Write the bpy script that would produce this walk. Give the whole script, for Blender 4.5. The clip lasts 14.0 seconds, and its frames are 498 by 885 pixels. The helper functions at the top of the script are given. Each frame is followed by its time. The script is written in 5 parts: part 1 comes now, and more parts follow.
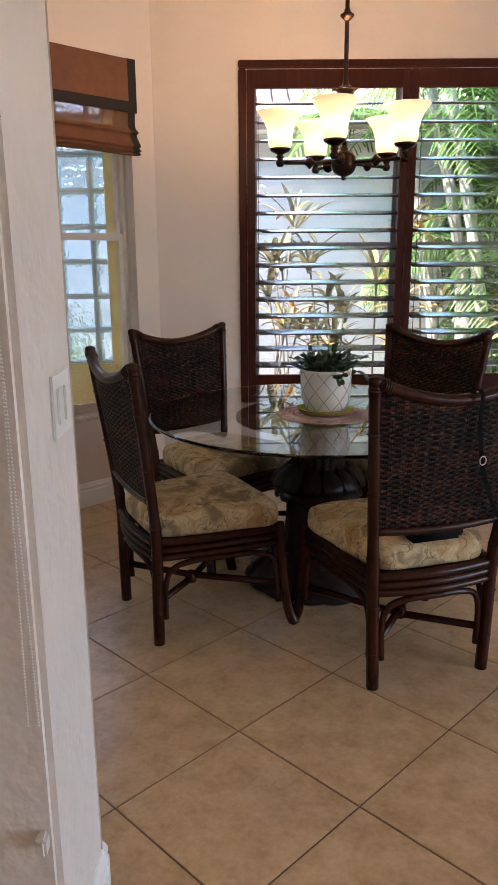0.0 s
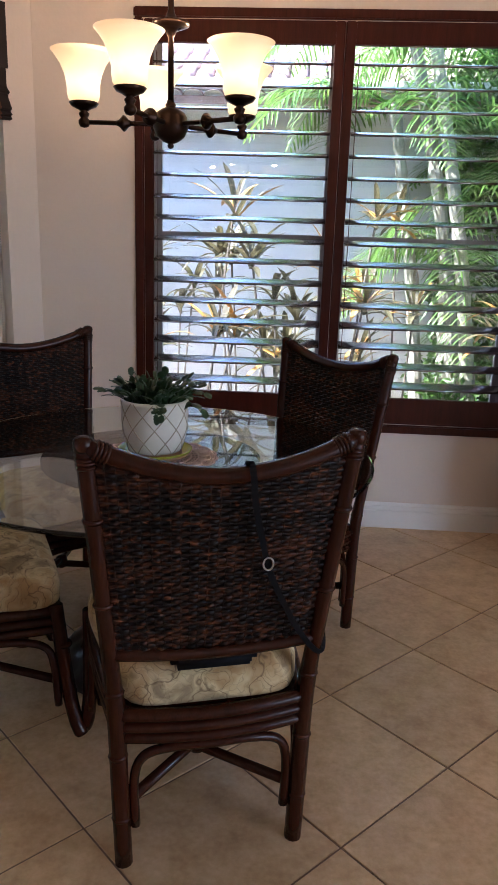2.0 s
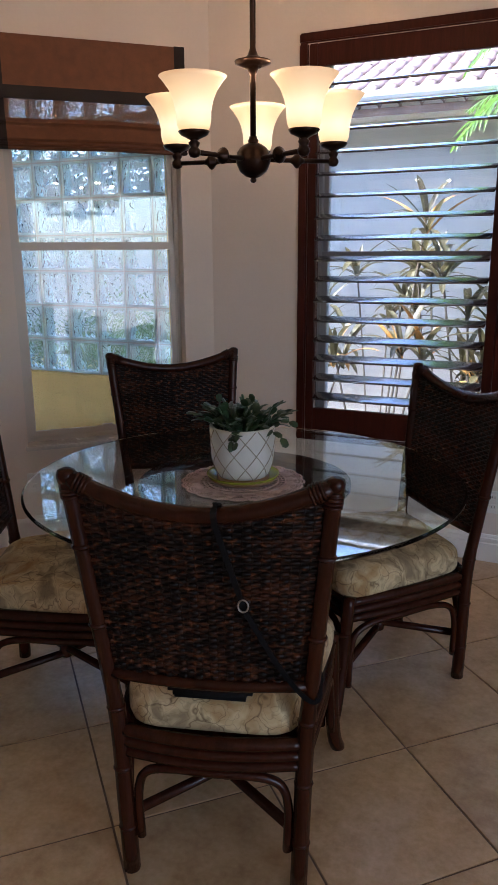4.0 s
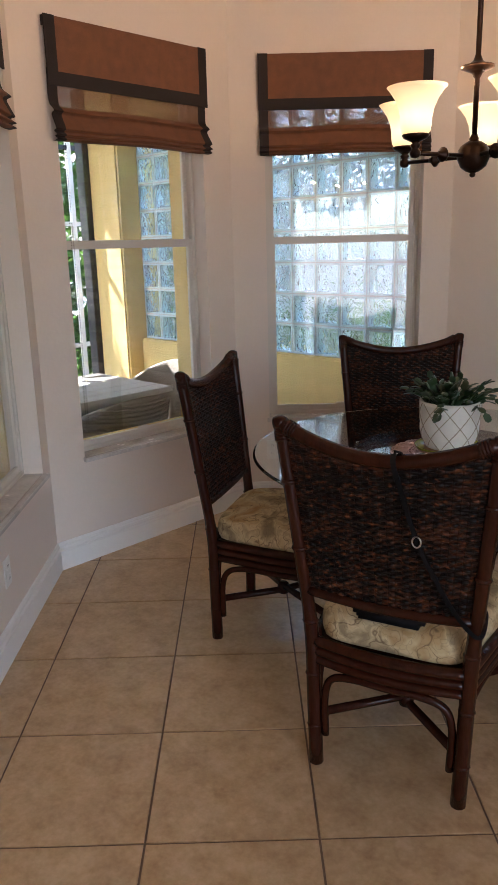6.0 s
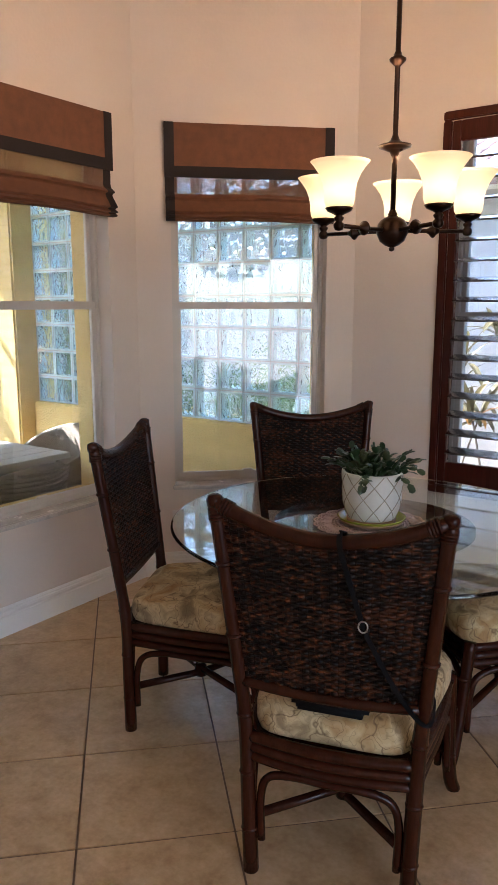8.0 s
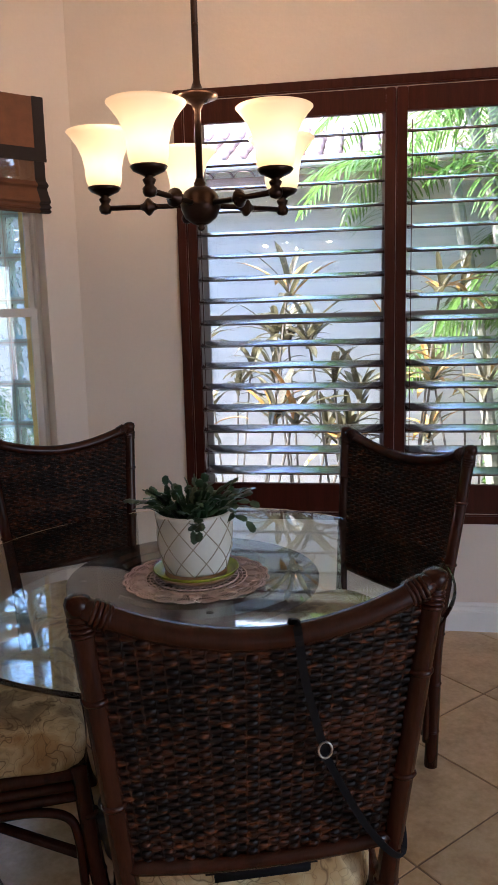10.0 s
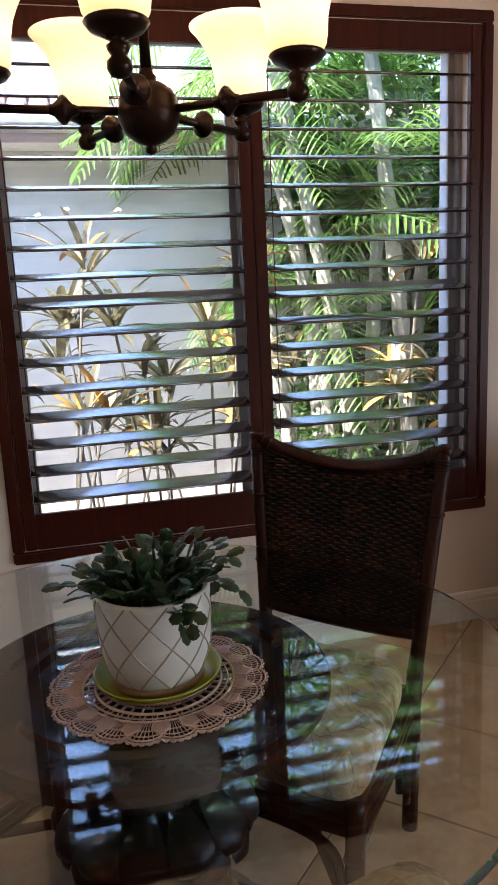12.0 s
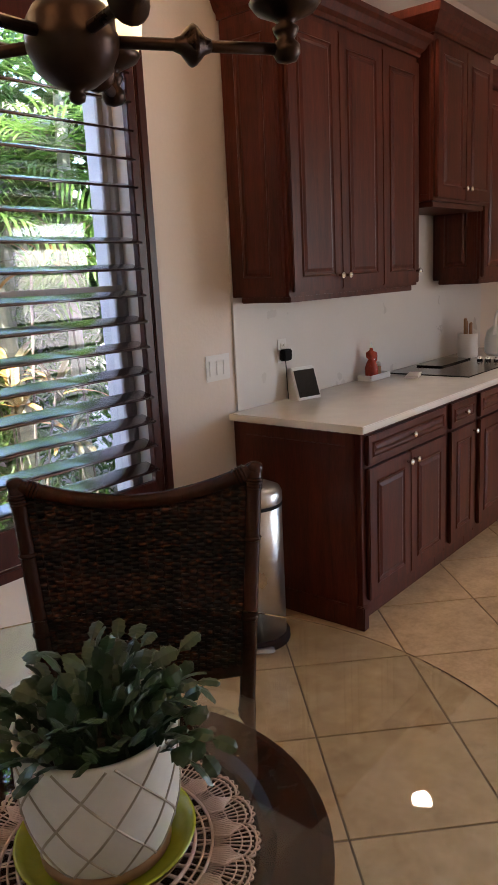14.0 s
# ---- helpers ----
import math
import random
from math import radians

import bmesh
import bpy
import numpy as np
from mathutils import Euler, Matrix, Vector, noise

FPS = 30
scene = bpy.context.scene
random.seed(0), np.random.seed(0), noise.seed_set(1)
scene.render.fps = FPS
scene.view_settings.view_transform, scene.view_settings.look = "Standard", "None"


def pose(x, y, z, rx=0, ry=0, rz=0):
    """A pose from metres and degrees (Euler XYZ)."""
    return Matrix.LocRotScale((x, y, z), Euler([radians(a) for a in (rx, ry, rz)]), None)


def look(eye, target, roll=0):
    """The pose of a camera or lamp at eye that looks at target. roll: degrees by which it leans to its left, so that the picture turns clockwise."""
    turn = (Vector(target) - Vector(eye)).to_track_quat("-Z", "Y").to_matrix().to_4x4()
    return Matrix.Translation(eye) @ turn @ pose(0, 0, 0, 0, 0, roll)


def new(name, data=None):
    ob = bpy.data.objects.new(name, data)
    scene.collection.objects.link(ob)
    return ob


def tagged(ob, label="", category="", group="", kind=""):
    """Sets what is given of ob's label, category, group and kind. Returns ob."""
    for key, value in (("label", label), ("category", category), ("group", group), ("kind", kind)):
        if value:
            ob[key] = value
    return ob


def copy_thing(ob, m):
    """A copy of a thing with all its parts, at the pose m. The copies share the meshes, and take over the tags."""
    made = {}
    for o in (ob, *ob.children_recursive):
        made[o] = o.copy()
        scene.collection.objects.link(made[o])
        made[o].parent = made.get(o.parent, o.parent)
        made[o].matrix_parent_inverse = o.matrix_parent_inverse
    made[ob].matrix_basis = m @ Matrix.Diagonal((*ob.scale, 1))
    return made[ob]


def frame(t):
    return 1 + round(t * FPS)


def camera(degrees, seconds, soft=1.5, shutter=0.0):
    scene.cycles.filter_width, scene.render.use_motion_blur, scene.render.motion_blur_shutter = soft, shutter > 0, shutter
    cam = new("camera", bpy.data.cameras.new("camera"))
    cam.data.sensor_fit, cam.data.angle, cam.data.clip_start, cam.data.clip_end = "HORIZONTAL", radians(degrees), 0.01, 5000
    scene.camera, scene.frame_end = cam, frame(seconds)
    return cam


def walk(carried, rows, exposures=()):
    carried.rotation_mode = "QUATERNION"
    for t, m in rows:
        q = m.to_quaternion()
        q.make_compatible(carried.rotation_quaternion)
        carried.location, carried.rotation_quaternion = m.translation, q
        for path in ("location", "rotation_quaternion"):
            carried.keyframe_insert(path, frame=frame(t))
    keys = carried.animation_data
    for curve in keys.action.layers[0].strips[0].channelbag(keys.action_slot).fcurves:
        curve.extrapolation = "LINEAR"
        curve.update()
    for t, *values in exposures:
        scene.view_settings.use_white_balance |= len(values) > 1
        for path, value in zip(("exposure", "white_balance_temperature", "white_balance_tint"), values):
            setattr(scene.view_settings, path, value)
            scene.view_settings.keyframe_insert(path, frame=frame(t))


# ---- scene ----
cam = camera(37.3, 14.0, 1.1)
PATH = [
    (0, (0.337, 0.109, 1.421), (0.338, 2.049, 0.931), -0.4),
    (0.5, (0.463, 0.443, 1.423), (0.457, 2.382, 0.933), -0.1),
    (1, (0.623, 0.691, 1.416), (0.603, 2.629, 0.922), 0.3),
    (1.5, (0.855, 0.822, 1.429), (0.792, 2.756, 0.921), 1.2),
    (2, (1.102, 0.895, 1.443), (0.992, 2.824, 0.926), 1.8),
    (4.3, (1.695, 1.065, 1.524), (0.831, 2.798, 1.022), -0.6),
    (4.5, (1.705, 0.998, 1.522), (0.822, 2.723, 1.029), -0.6),
    (5, (1.773, 0.892, 1.535), (0.763, 2.545, 1.034), -0.6),
    (5.5, (1.888, 0.865, 1.532), (0.699, 2.385, 1.008), -1.1),
    (6, (1.968, 0.848, 1.51), (0.607, 2.221, 0.995), -1.5),
    (6.5, (1.969, 0.853, 1.506), (0.498, 2.112, 1.006), -1.4),
    (7, (1.944, 0.85, 1.523), (0.459, 2.105, 1.056), -0.4),
    (7.5, (1.901, 0.86, 1.513), (0.551, 2.276, 1.096), 0.3),
    (8, (1.789, 0.869, 1.528), (0.645, 2.468, 1.166), -0.0),
    (8.5, (1.684, 0.9, 1.513), (0.753, 2.637, 1.173), -0.0),
    (9, (1.537, 1.033, 1.512), (0.829, 2.875, 1.19), -0.1),
    (9.2, (1.45, 1.084, 1.492), (0.836, 2.962, 1.179), -0.2),
    (11.5, (0.665, 1.65, 1.474), (0.892, 3.602, 1.107), -3.1),
    (12, (0.551, 1.898, 1.478), (1.01, 3.804, 1.081), -2.7),
    (12.5, (0.462, 2.144, 1.472), (1.158, 3.972, 1.048), -2.6),
    (13, (0.302, 2.309, 1.483), (1.31, 3.97, 1.012), -2.5),
    (13.3, (0.219, 2.382, 1.491), (1.413, 3.913, 1.018), -2.9),
    (13.5, (0.190, 2.414, 1.490), (1.482, 3.869, 1.024), -2.8),
    (13.7, (0.170, 2.461, 1.496), (1.548, 3.838, 1.042), -2.7),
    (14, (0.145, 2.475, 1.512), (1.646, 3.72, 1.071), -2.9),
]
BASE, TINT = 3.28, 17.5
STOPS = [(0.0, 0.42, 6350), (2.0, 0.2, 5950), (4.5, -0.3, 6000), (5.5, -0.05, 6250), (6.5, 0.3, 6400), (7.5, 0.28, 6400), (9.0, 0.18, 6050), (12.0, 0.1, 6350), (14.0, 0.4, 6650)]
walk(cam, [(t, look(eye, target, roll)) for t, eye, target, roll in PATH], [(t, BASE + e, k - 430, TINT) for t, e, k in STOPS])


# ---- world and light ----
world = bpy.data.worlds.new("world")
scene.world = world
world.use_nodes = True
_wn = world.node_tree
_sky = _wn.nodes.new("ShaderNodeTexSky")
_sky.sky_type, _sky.sun_disc = "NISHITA", False
SUN_EL, SUN_AZ = 48.0, 256.0
_sky.sun_elevation, _sky.sun_rotation = radians(SUN_EL), radians(SUN_AZ)
_wn.links.new(_sky.outputs[0], _wn.nodes["Background"].inputs[0])
_wn.nodes["Background"].inputs[1].default_value = 0.15
sun = new("sun", bpy.data.lights.new("sun", "SUN"))
sun.data.energy, sun.data.angle, sun.data.color = 3.6, radians(0.5), (1.0, 0.95, 0.87)
_az, _el = radians(SUN_AZ), radians(SUN_EL)
_to = Vector((math.sin(_az) * math.cos(_el), math.cos(_az) * math.cos(_el), math.sin(_el)))
sun.matrix_world = look(_to * 20, (0, 0, 0))
DOWN_W = 2.6
# strength of the added fill lamp, which has no known source
FILL_W = 2.8


# ---- helpers for building ----
def principled(name):
    m = bpy.data.materials.new(name)
    m.use_nodes = True
    return m, m.node_tree.nodes, m.node_tree.links, m.node_tree.nodes["Principled BSDF"]


def paint(name, rgb, rough=0.6, metal=0.0, vary=0.12, scale=6.0, bump=0.1, fine=90.0, depth=0.002, coat=0.0, rnd=0.0):
    """A surface with two scales of variation, fine relief and a spread from object to object."""
    m, n, l, b = principled(name)
    tc = n.new("ShaderNodeTexCoord")
    a, c = n.new("ShaderNodeTexNoise"), n.new("ShaderNodeTexNoise")
    a.inputs["Scale"].default_value, a.inputs["Detail"].default_value = scale, 5
    c.inputs["Scale"].default_value, c.inputs["Detail"].default_value = fine, 3
    l.new(tc.outputs["Object"], a.inputs["Vector"]), l.new(tc.outputs["Object"], c.inputs["Vector"])
    ramp = n.new("ShaderNodeValToRGB")
    ramp.color_ramp.elements[0].position, ramp.color_ramp.elements[1].position = 0.3, 0.7
    ramp.color_ramp.elements[0].color = (*[v * (1 - vary) for v in rgb], 1)
    ramp.color_ramp.elements[1].color = (*[min(1, v * (1 + vary)) for v in rgb], 1)
    mx = n.new("ShaderNodeMix")
    mx.data_type = "FLOAT"
    mx.inputs[0].default_value = 0.35
    l.new(a.outputs[0], mx.inputs[2]), l.new(c.outputs[0], mx.inputs[3]), l.new(mx.outputs[0], ramp.inputs[0])
    out = ramp.outputs[0]
    if rnd:
        oi, hsv, mr = n.new("ShaderNodeObjectInfo"), n.new("ShaderNodeHueSaturation"), n.new("ShaderNodeMapRange")
        mr.inputs[3].default_value, mr.inputs[4].default_value = 1 - rnd, 1 + rnd
        l.new(oi.outputs["Random"], mr.inputs[0]), l.new(mr.outputs[0], hsv.inputs["Value"]), l.new(out, hsv.inputs["Color"])
        out = hsv.outputs[0]
    l.new(out, b.inputs["Base Color"])
    b.inputs["Metallic"].default_value, b.inputs["Coat Weight"].default_value = metal, coat
    rr = n.new("ShaderNodeMapRange")
    rr.inputs[3].default_value, rr.inputs[4].default_value = max(0.02, rough - 0.08), min(1, rough + 0.08)
    l.new(a.outputs[0], rr.inputs[0]), l.new(rr.outputs[0], b.inputs["Roughness"])
    bp = n.new("ShaderNodeBump")
    bp.inputs["Strength"].default_value, bp.inputs["Distance"].default_value = bump, depth
    l.new(c.outputs[0], bp.inputs["Height"]), l.new(bp.outputs[0], b.inputs["Normal"])
    return m


def wood(name, rgb, rough=0.35, axis=2, stretch=14.0, scale=3.0, vary=0.35, coat=0.0):
    """Wood whose grain runs along one axis of the object."""
    m, n, l, b = principled(name)
    tc, mp = n.new("ShaderNodeTexCoord"), n.new("ShaderNodeMapping")
    sc = [stretch, stretch, stretch]
    sc[axis] = 1.0
    mp.inputs["Scale"].default_value = sc
    oi = n.new("ShaderNodeObjectInfo")
    l.new(oi.outputs["Random"], mp.inputs["Location"])
    a, c = n.new("ShaderNodeTexNoise"), n.new("ShaderNodeTexNoise")
    a.inputs["Scale"].default_value, a.inputs["Detail"].default_value, a.inputs["Distortion"].default_value = scale, 6, 0.6
    c.inputs["Scale"].default_value, c.inputs["Detail"].default_value = scale * 9, 4
    l.new(tc.outputs["Object"], mp.inputs[0]), l.new(mp.outputs[0], a.inputs["Vector"]), l.new(mp.outputs[0], c.inputs["Vector"])
    mx = n.new("ShaderNodeMix")
    mx.data_type = "FLOAT"
    mx.inputs[0].default_value = 0.4
    l.new(a.outputs[0], mx.inputs[2]), l.new(c.outputs[0], mx.inputs[3])
    ramp = n.new("ShaderNodeValToRGB")
    ramp.color_ramp.elements[0].position, ramp.color_ramp.elements[1].position = 0.32, 0.68
    ramp.color_ramp.elements[0].color = (*[v * (1 - vary) for v in rgb], 1)
    ramp.color_ramp.elements[1].color = (*[v * (1 + vary) for v in rgb], 1)
    l.new(mx.outputs[0], ramp.inputs[0]), l.new(ramp.outputs[0], b.inputs["Base Color"])
    b.inputs["Roughness"].default_value, b.inputs["Coat Weight"].default_value, b.inputs["Coat Roughness"].default_value = rough, coat, 0.2
    b.inputs["Specular IOR Level"].default_value = 0.22
    bp = n.new("ShaderNodeBump")
    bp.inputs["Strength"].default_value, bp.inputs["Distance"].default_value = 0.12, 0.001
    l.new(mx.outputs[0], bp.inputs["Height"]), l.new(bp.outputs[0], b.inputs["Normal"])
    return m


def mesh_of(bm, name, material, smooth=False):
    me = bpy.data.meshes.new(name)
    bm.to_mesh(me)
    bm.free()
    if smooth:
        me.shade_smooth()
    if material is not None:
        me.materials.append(material)
    return me


def part(name, bm, material, parent=None, label="", smooth=False, m=None):
    ob = new(name, mesh_of(bm, name, material, smooth))
    if parent is not None:
        ob.parent = parent
    if m is not None:
        ob.matrix_basis = m
    if label:
        tagged(ob, label)
    return ob


def thing(name, m, label, category, group="", kind=""):
    ob = new(name)
    ob.empty_display_size = 0.1
    ob.matrix_basis = m
    return tagged(ob, label, category, group, kind)


def box(x0, x1, y0, y1, z0, z1, bevel=0.0, bm=None, m=None):
    bm = bm or bmesh.new()
    r = bmesh.ops.create_cube(bm, size=1)
    mm = Matrix.Translation(((x0 + x1) / 2, (y0 + y1) / 2, (z0 + z1) / 2)) @ Matrix.Diagonal((x1 - x0, y1 - y0, z1 - z0, 1))
    bmesh.ops.transform(bm, matrix=(m @ mm) if m else mm, verts=r["verts"])
    if bevel:
        bmesh.ops.bevel(bm, geom=list({e for v in r["verts"] for e in v.link_edges}), offset=bevel, segments=2, affect="EDGES")
    return bm


def lathe(profile, seg=32, bm=None, m=None):
    """A turned solid from (radius, height) pairs, from bottom to top."""
    bm = bm or bmesh.new()
    rings = []
    for r, z in profile:
        ring = []
        for k in range(seg):
            a = 2 * math.pi * k / seg
            co = Vector((max(r, 1e-4) * math.cos(a), max(r, 1e-4) * math.sin(a), z))
            ring.append(bm.verts.new(m @ co if m else co))
        rings.append(ring)
    for p, q in zip(rings, rings[1:]):
        for k in range(seg):
            bm.faces.new((p[k], p[(k + 1) % seg], q[(k + 1) % seg], q[k]))
    for ring, flip in ((rings[0], True), (rings[-1], False)):
        if (ring[0].co - ring[seg // 2].co).length > 0.001:
            bm.faces.new(ring[::-1] if flip else ring)
    return bm


def tube(points, radius, seg=10, bm=None, closed=False):
    """A round bar through points; radius is one number or one for each point."""
    bm = bm or bmesh.new()
    pts = [Vector(p) for p in points]
    n = len(pts)
    rad = [radius] * n if not hasattr(radius, "__len__") else radius
    rings, side = [], None
    for i, p in enumerate(pts):
        a = pts[(i - 1) % n] if (closed or i > 0) else p
        c = pts[(i + 1) % n] if (closed or i < n - 1) else p
        d = (c - a).normalized()
        if side is None:
            side = d.orthogonal().normalized()
        side = (side - d * side.dot(d)).normalized()
        up = d.cross(side)
        rings.append([bm.verts.new(p + rad[i] * (math.cos(2 * math.pi * k / seg) * side + math.sin(2 * math.pi * k / seg) * up)) for k in range(seg)])
    pairs = list(zip(rings, rings[1:])) + ([(rings[-1], rings[0])] if closed else [])
    for p, q in pairs:
        for k in range(seg):
            bm.faces.new((p[k], p[(k + 1) % seg], q[(k + 1) % seg], q[k]))
    if not closed:
        bm.faces.new(rings[0][::-1]), bm.faces.new(rings[-1])
    return bm


def bend(points, n=12):
    """A smooth line through points (Catmull-Rom)."""
    p = [Vector(q) for q in points]
    p = [2 * p[0] - p[1]] + p + [2 * p[-1] - p[-2]]
    out = []
    for i in range(1, len(p) - 2):
        for k in range(n):
            t = k / n
            out.append(0.5 * (2 * p[i] + (p[i + 1] - p[i - 1]) * t + (2 * p[i - 1] - 5 * p[i] + 4 * p[i + 1] - p[i + 2]) * t * t + (3 * p[i] - p[i - 1] - 3 * p[i + 1] + p[i + 2]) * t ** 3))
    return out + [p[-2]]


def grid_solid(us, zs, solid, w0, w1):
    """A wall of cells in (u, w, z): only the faces between solid and void."""
    bm = bmesh.new()
    cache = {}

    def v(u, w, z):
        k = (round(u, 5), round(w, 5), round(z, 5))
        if k not in cache:
            cache[k] = bm.verts.new(k)
        return cache[k]

    nu, nz = len(us) - 1, len(zs) - 1
    ok = lambda i, j: 0 <= i < nu and 0 <= j < nz and solid(i, j)
    for i in range(nu):
        for j in range(nz):
            if not ok(i, j):
                continue
            a, b, c, d = us[i], us[i + 1], zs[j], zs[j + 1]
            bm.faces.new((v(a, w0, c), v(b, w0, c), v(b, w0, d), v(a, w0, d)))
            bm.faces.new((v(a, w1, d), v(b, w1, d), v(b, w1, c), v(a, w1, c)))
            if not ok(i - 1, j):
                bm.faces.new((v(a, w0, c), v(a, w0, d), v(a, w1, d), v(a, w1, c)))
            if not ok(i + 1, j):
                bm.faces.new((v(b, w0, d), v(b, w0, c), v(b, w1, c), v(b, w1, d)))
            if not ok(i, j - 1):
                bm.faces.new((v(b, w0, c), v(a, w0, c), v(a, w1, c), v(b, w1, c)))
            if not ok(i, j + 1):
                bm.faces.new((v(a, w0, d), v(b, w0, d), v(b, w1, d), v(a, w1, d)))
    return bm


def along(p0, p1, z=0.0):
    """A frame whose x runs from p0 to p1 and whose y points to the left of that line."""
    d = Vector((p1[0] - p0[0], p1[1] - p0[1], 0))
    return Matrix.Translation((p0[0], p0[1], z)) @ Matrix.Rotation(math.atan2(d.y, d.x), 4, "Z"), d.length


def wall(name, p0, p1, z1, thick, material, openings=(), label="painted wall", z0=0.0, e0=0.0, e1=0.0):
    """A wall whose room face runs from p0 to p1, its thickness to the left; openings (u0, u1, z0, z1)."""
    m, length = along(p0, p1)
    us = sorted({0.0, length, *[o[0] for o in openings], *[o[1] for o in openings]})
    zs = sorted({z0, z1, *[o[2] for o in openings], *[o[3] for o in openings]})
    inside = lambda i, j: not any(o[0] - 1e-6 <= us[i] and us[i + 1] <= o[1] + 1e-6 and o[2] - 1e-6 <= zs[j] and zs[j + 1] <= o[3] + 1e-6 for o in openings)
    bm = grid_solid(us, zs, inside, 0.0, thick)
    for v in bm.verts:
        if v.co.y > thick / 2 and v.co.x < 1e-4:
            v.co.x -= e0
        elif v.co.y > thick / 2 and v.co.x > length - 1e-4:
            v.co.x += e1
    ob = part(name, bm, material, m=m)
    return tagged(ob, label, "wall", kind="structure")


# ---- materials ----
WALL = paint("wall_paint", (0.70, 0.61, 0.53), 0.7, vary=0.03, scale=1.5, bump=0.25, fine=60, depth=0.003)
WHITE = paint("white_paint", (0.78, 0.76, 0.72), 0.4, vary=0.03, scale=3, bump=0.05)
CEIL = paint("ceiling_paint", (0.75, 0.70, 0.63), 0.8, vary=0.03, scale=2, bump=0.3, fine=40, depth=0.003)


def tile_mat():
    """Mottled beige ceramic: cloudy tones, small freckles and a soft satin glaze."""
    m, n, l, b = principled("beige_floor_tile")
    tc, oi, ad = n.new("ShaderNodeTexCoord"), n.new("ShaderNodeObjectInfo"), n.new("ShaderNodeVectorMath")
    mu = n.new("ShaderNodeMath")
    mu.operation = "MULTIPLY"
    mu.inputs[1].default_value = 7.0
    l.new(oi.outputs["Random"], mu.inputs[0]), l.new(tc.outputs["Object"], ad.inputs[0]), l.new(mu.outputs[0], ad.inputs[1])
    a, c = n.new("ShaderNodeTexNoise"), n.new("ShaderNodeTexNoise")
    for nd, sc, de, ro in ((a, 11.0, 8.0, 0.66), (c, 55.0, 3.0, 0.6)):
        nd.inputs["Scale"].default_value, nd.inputs["Detail"].default_value, nd.inputs["Roughness"].default_value = sc, de, ro
        l.new(ad.outputs[0], nd.inputs["Vector"])
    ramp = n.new("ShaderNodeValToRGB")
    e = ramp.color_ramp.elements
    e[0].position, e[0].color = 0.30, (0.37, 0.235, 0.115, 1)
    e[1].position, e[1].color = 0.70, (0.68, 0.505, 0.305, 1)
    mid = e.new(0.5)
    mid.color = (0.54, 0.375, 0.205, 1)
    mx = n.new("ShaderNodeMix")
    mx.data_type = "FLOAT"
    mx.inputs[0].default_value = 0.3
    l.new(a.outputs[0], mx.inputs[2]), l.new(c.outputs[0], mx.inputs[3]), l.new(mx.outputs[0], ramp.inputs[0])
    hsv, mr = n.new("ShaderNodeHueSaturation"), n.new("ShaderNodeMapRange")
    mr.inputs[3].default_value, mr.inputs[4].default_value = 0.95, 1.05
    l.new(oi.outputs["Random"], mr.inputs[0]), l.new(mr.outputs[0], hsv.inputs["Value"]), l.new(ramp.outputs[0], hsv.inputs["Color"])
    l.new(hsv.outputs[0], b.inputs["Base Color"])
    b.inputs["Roughness"].default_value = 0.29
    bp = n.new("ShaderNodeBump")
    bp.inputs["Strength"].default_value, bp.inputs["Distance"].default_value = 0.06, 0.001
    l.new(c.outputs[0], bp.inputs["Height"]), l.new(bp.outputs[0], b.inputs["Normal"])
    return m


TILE = tile_mat()
GROUT = paint("grout", (0.19, 0.13, 0.09), 0.85, vary=0.2, scale=9, bump=0.3)
DARKWOOD = wood("dark_cherry_wood", (0.048, 0.0095, 0.0052), 0.33)
LOUVREW = wood("louvre_wood", (0.042, 0.013, 0.010), 0.24, axis=0, coat=1.0)
LOUVREW.node_tree.nodes["Principled BSDF"].inputs["Coat IOR"].default_value = 2.6
RATTAN = wood("dark_rattan_pole", (0.031, 0.0075, 0.0032), 0.27)

def glass_mat(name, tint=(0.93, 0.97, 0.95), rough=0.0, ior=1.5):
    m, n, l, b = principled(name)
    b.inputs["Base Color"].default_value = (*tint, 1)
    b.inputs["Transmission Weight"].default_value, b.inputs["Roughness"].default_value, b.inputs["IOR"].default_value = 1.0, rough, ior
    return m



BLACKW = paint("black_webbing", (0.006, 0.006, 0.007), 0.85, vary=0.3, scale=40)
BLACKW.node_tree.nodes["Principled BSDF"].inputs["Specular IOR Level"].default_value = 0.12

# ---- the plan ----
CEIL_Z = 3.15
PA, PB, PC, PD = (0.0, 1.505), (-1.05, 2.555), (-1.05, 3.807), (-0.197, 4.66)
WALL_Y = 4.66

YELLOW = paint("yellow_stucco", (0.68, 0.50, 0.20), 0.9, vary=0.08, scale=5, bump=0.9, fine=70, depth=0.008)
MARBLE = paint("marble_sill", (0.62, 0.58, 0.53), 0.25, vary=0.25, scale=9, bump=0.03)
# white frame against the light: its shade is put into a darker grey
ALU_BACKLIT = paint("backlit_window_frame", (0.30, 0.28, 0.27), 0.45, vary=0.04, bump=0.03)
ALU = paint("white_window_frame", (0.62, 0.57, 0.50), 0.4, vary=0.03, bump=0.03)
THICK, SKIN = 0.15, 0.11
T2 = math.tan(radians(22.5))
WIN = (0.53, 2.42)
UA, UB, UC = (0.50, 1.365), (0.195, 1.055), (0.185, 1.045)
SHUT = (0.292, 2.253, 0.522, 2.489)
EAST, SOUTH, WEST = 6.2, -3.0, -2.4
SHO = (SHUT[0] + 0.06, SHUT[1] - 0.06, SHUT[2] + 0.06, SHUT[3] - 0.06)


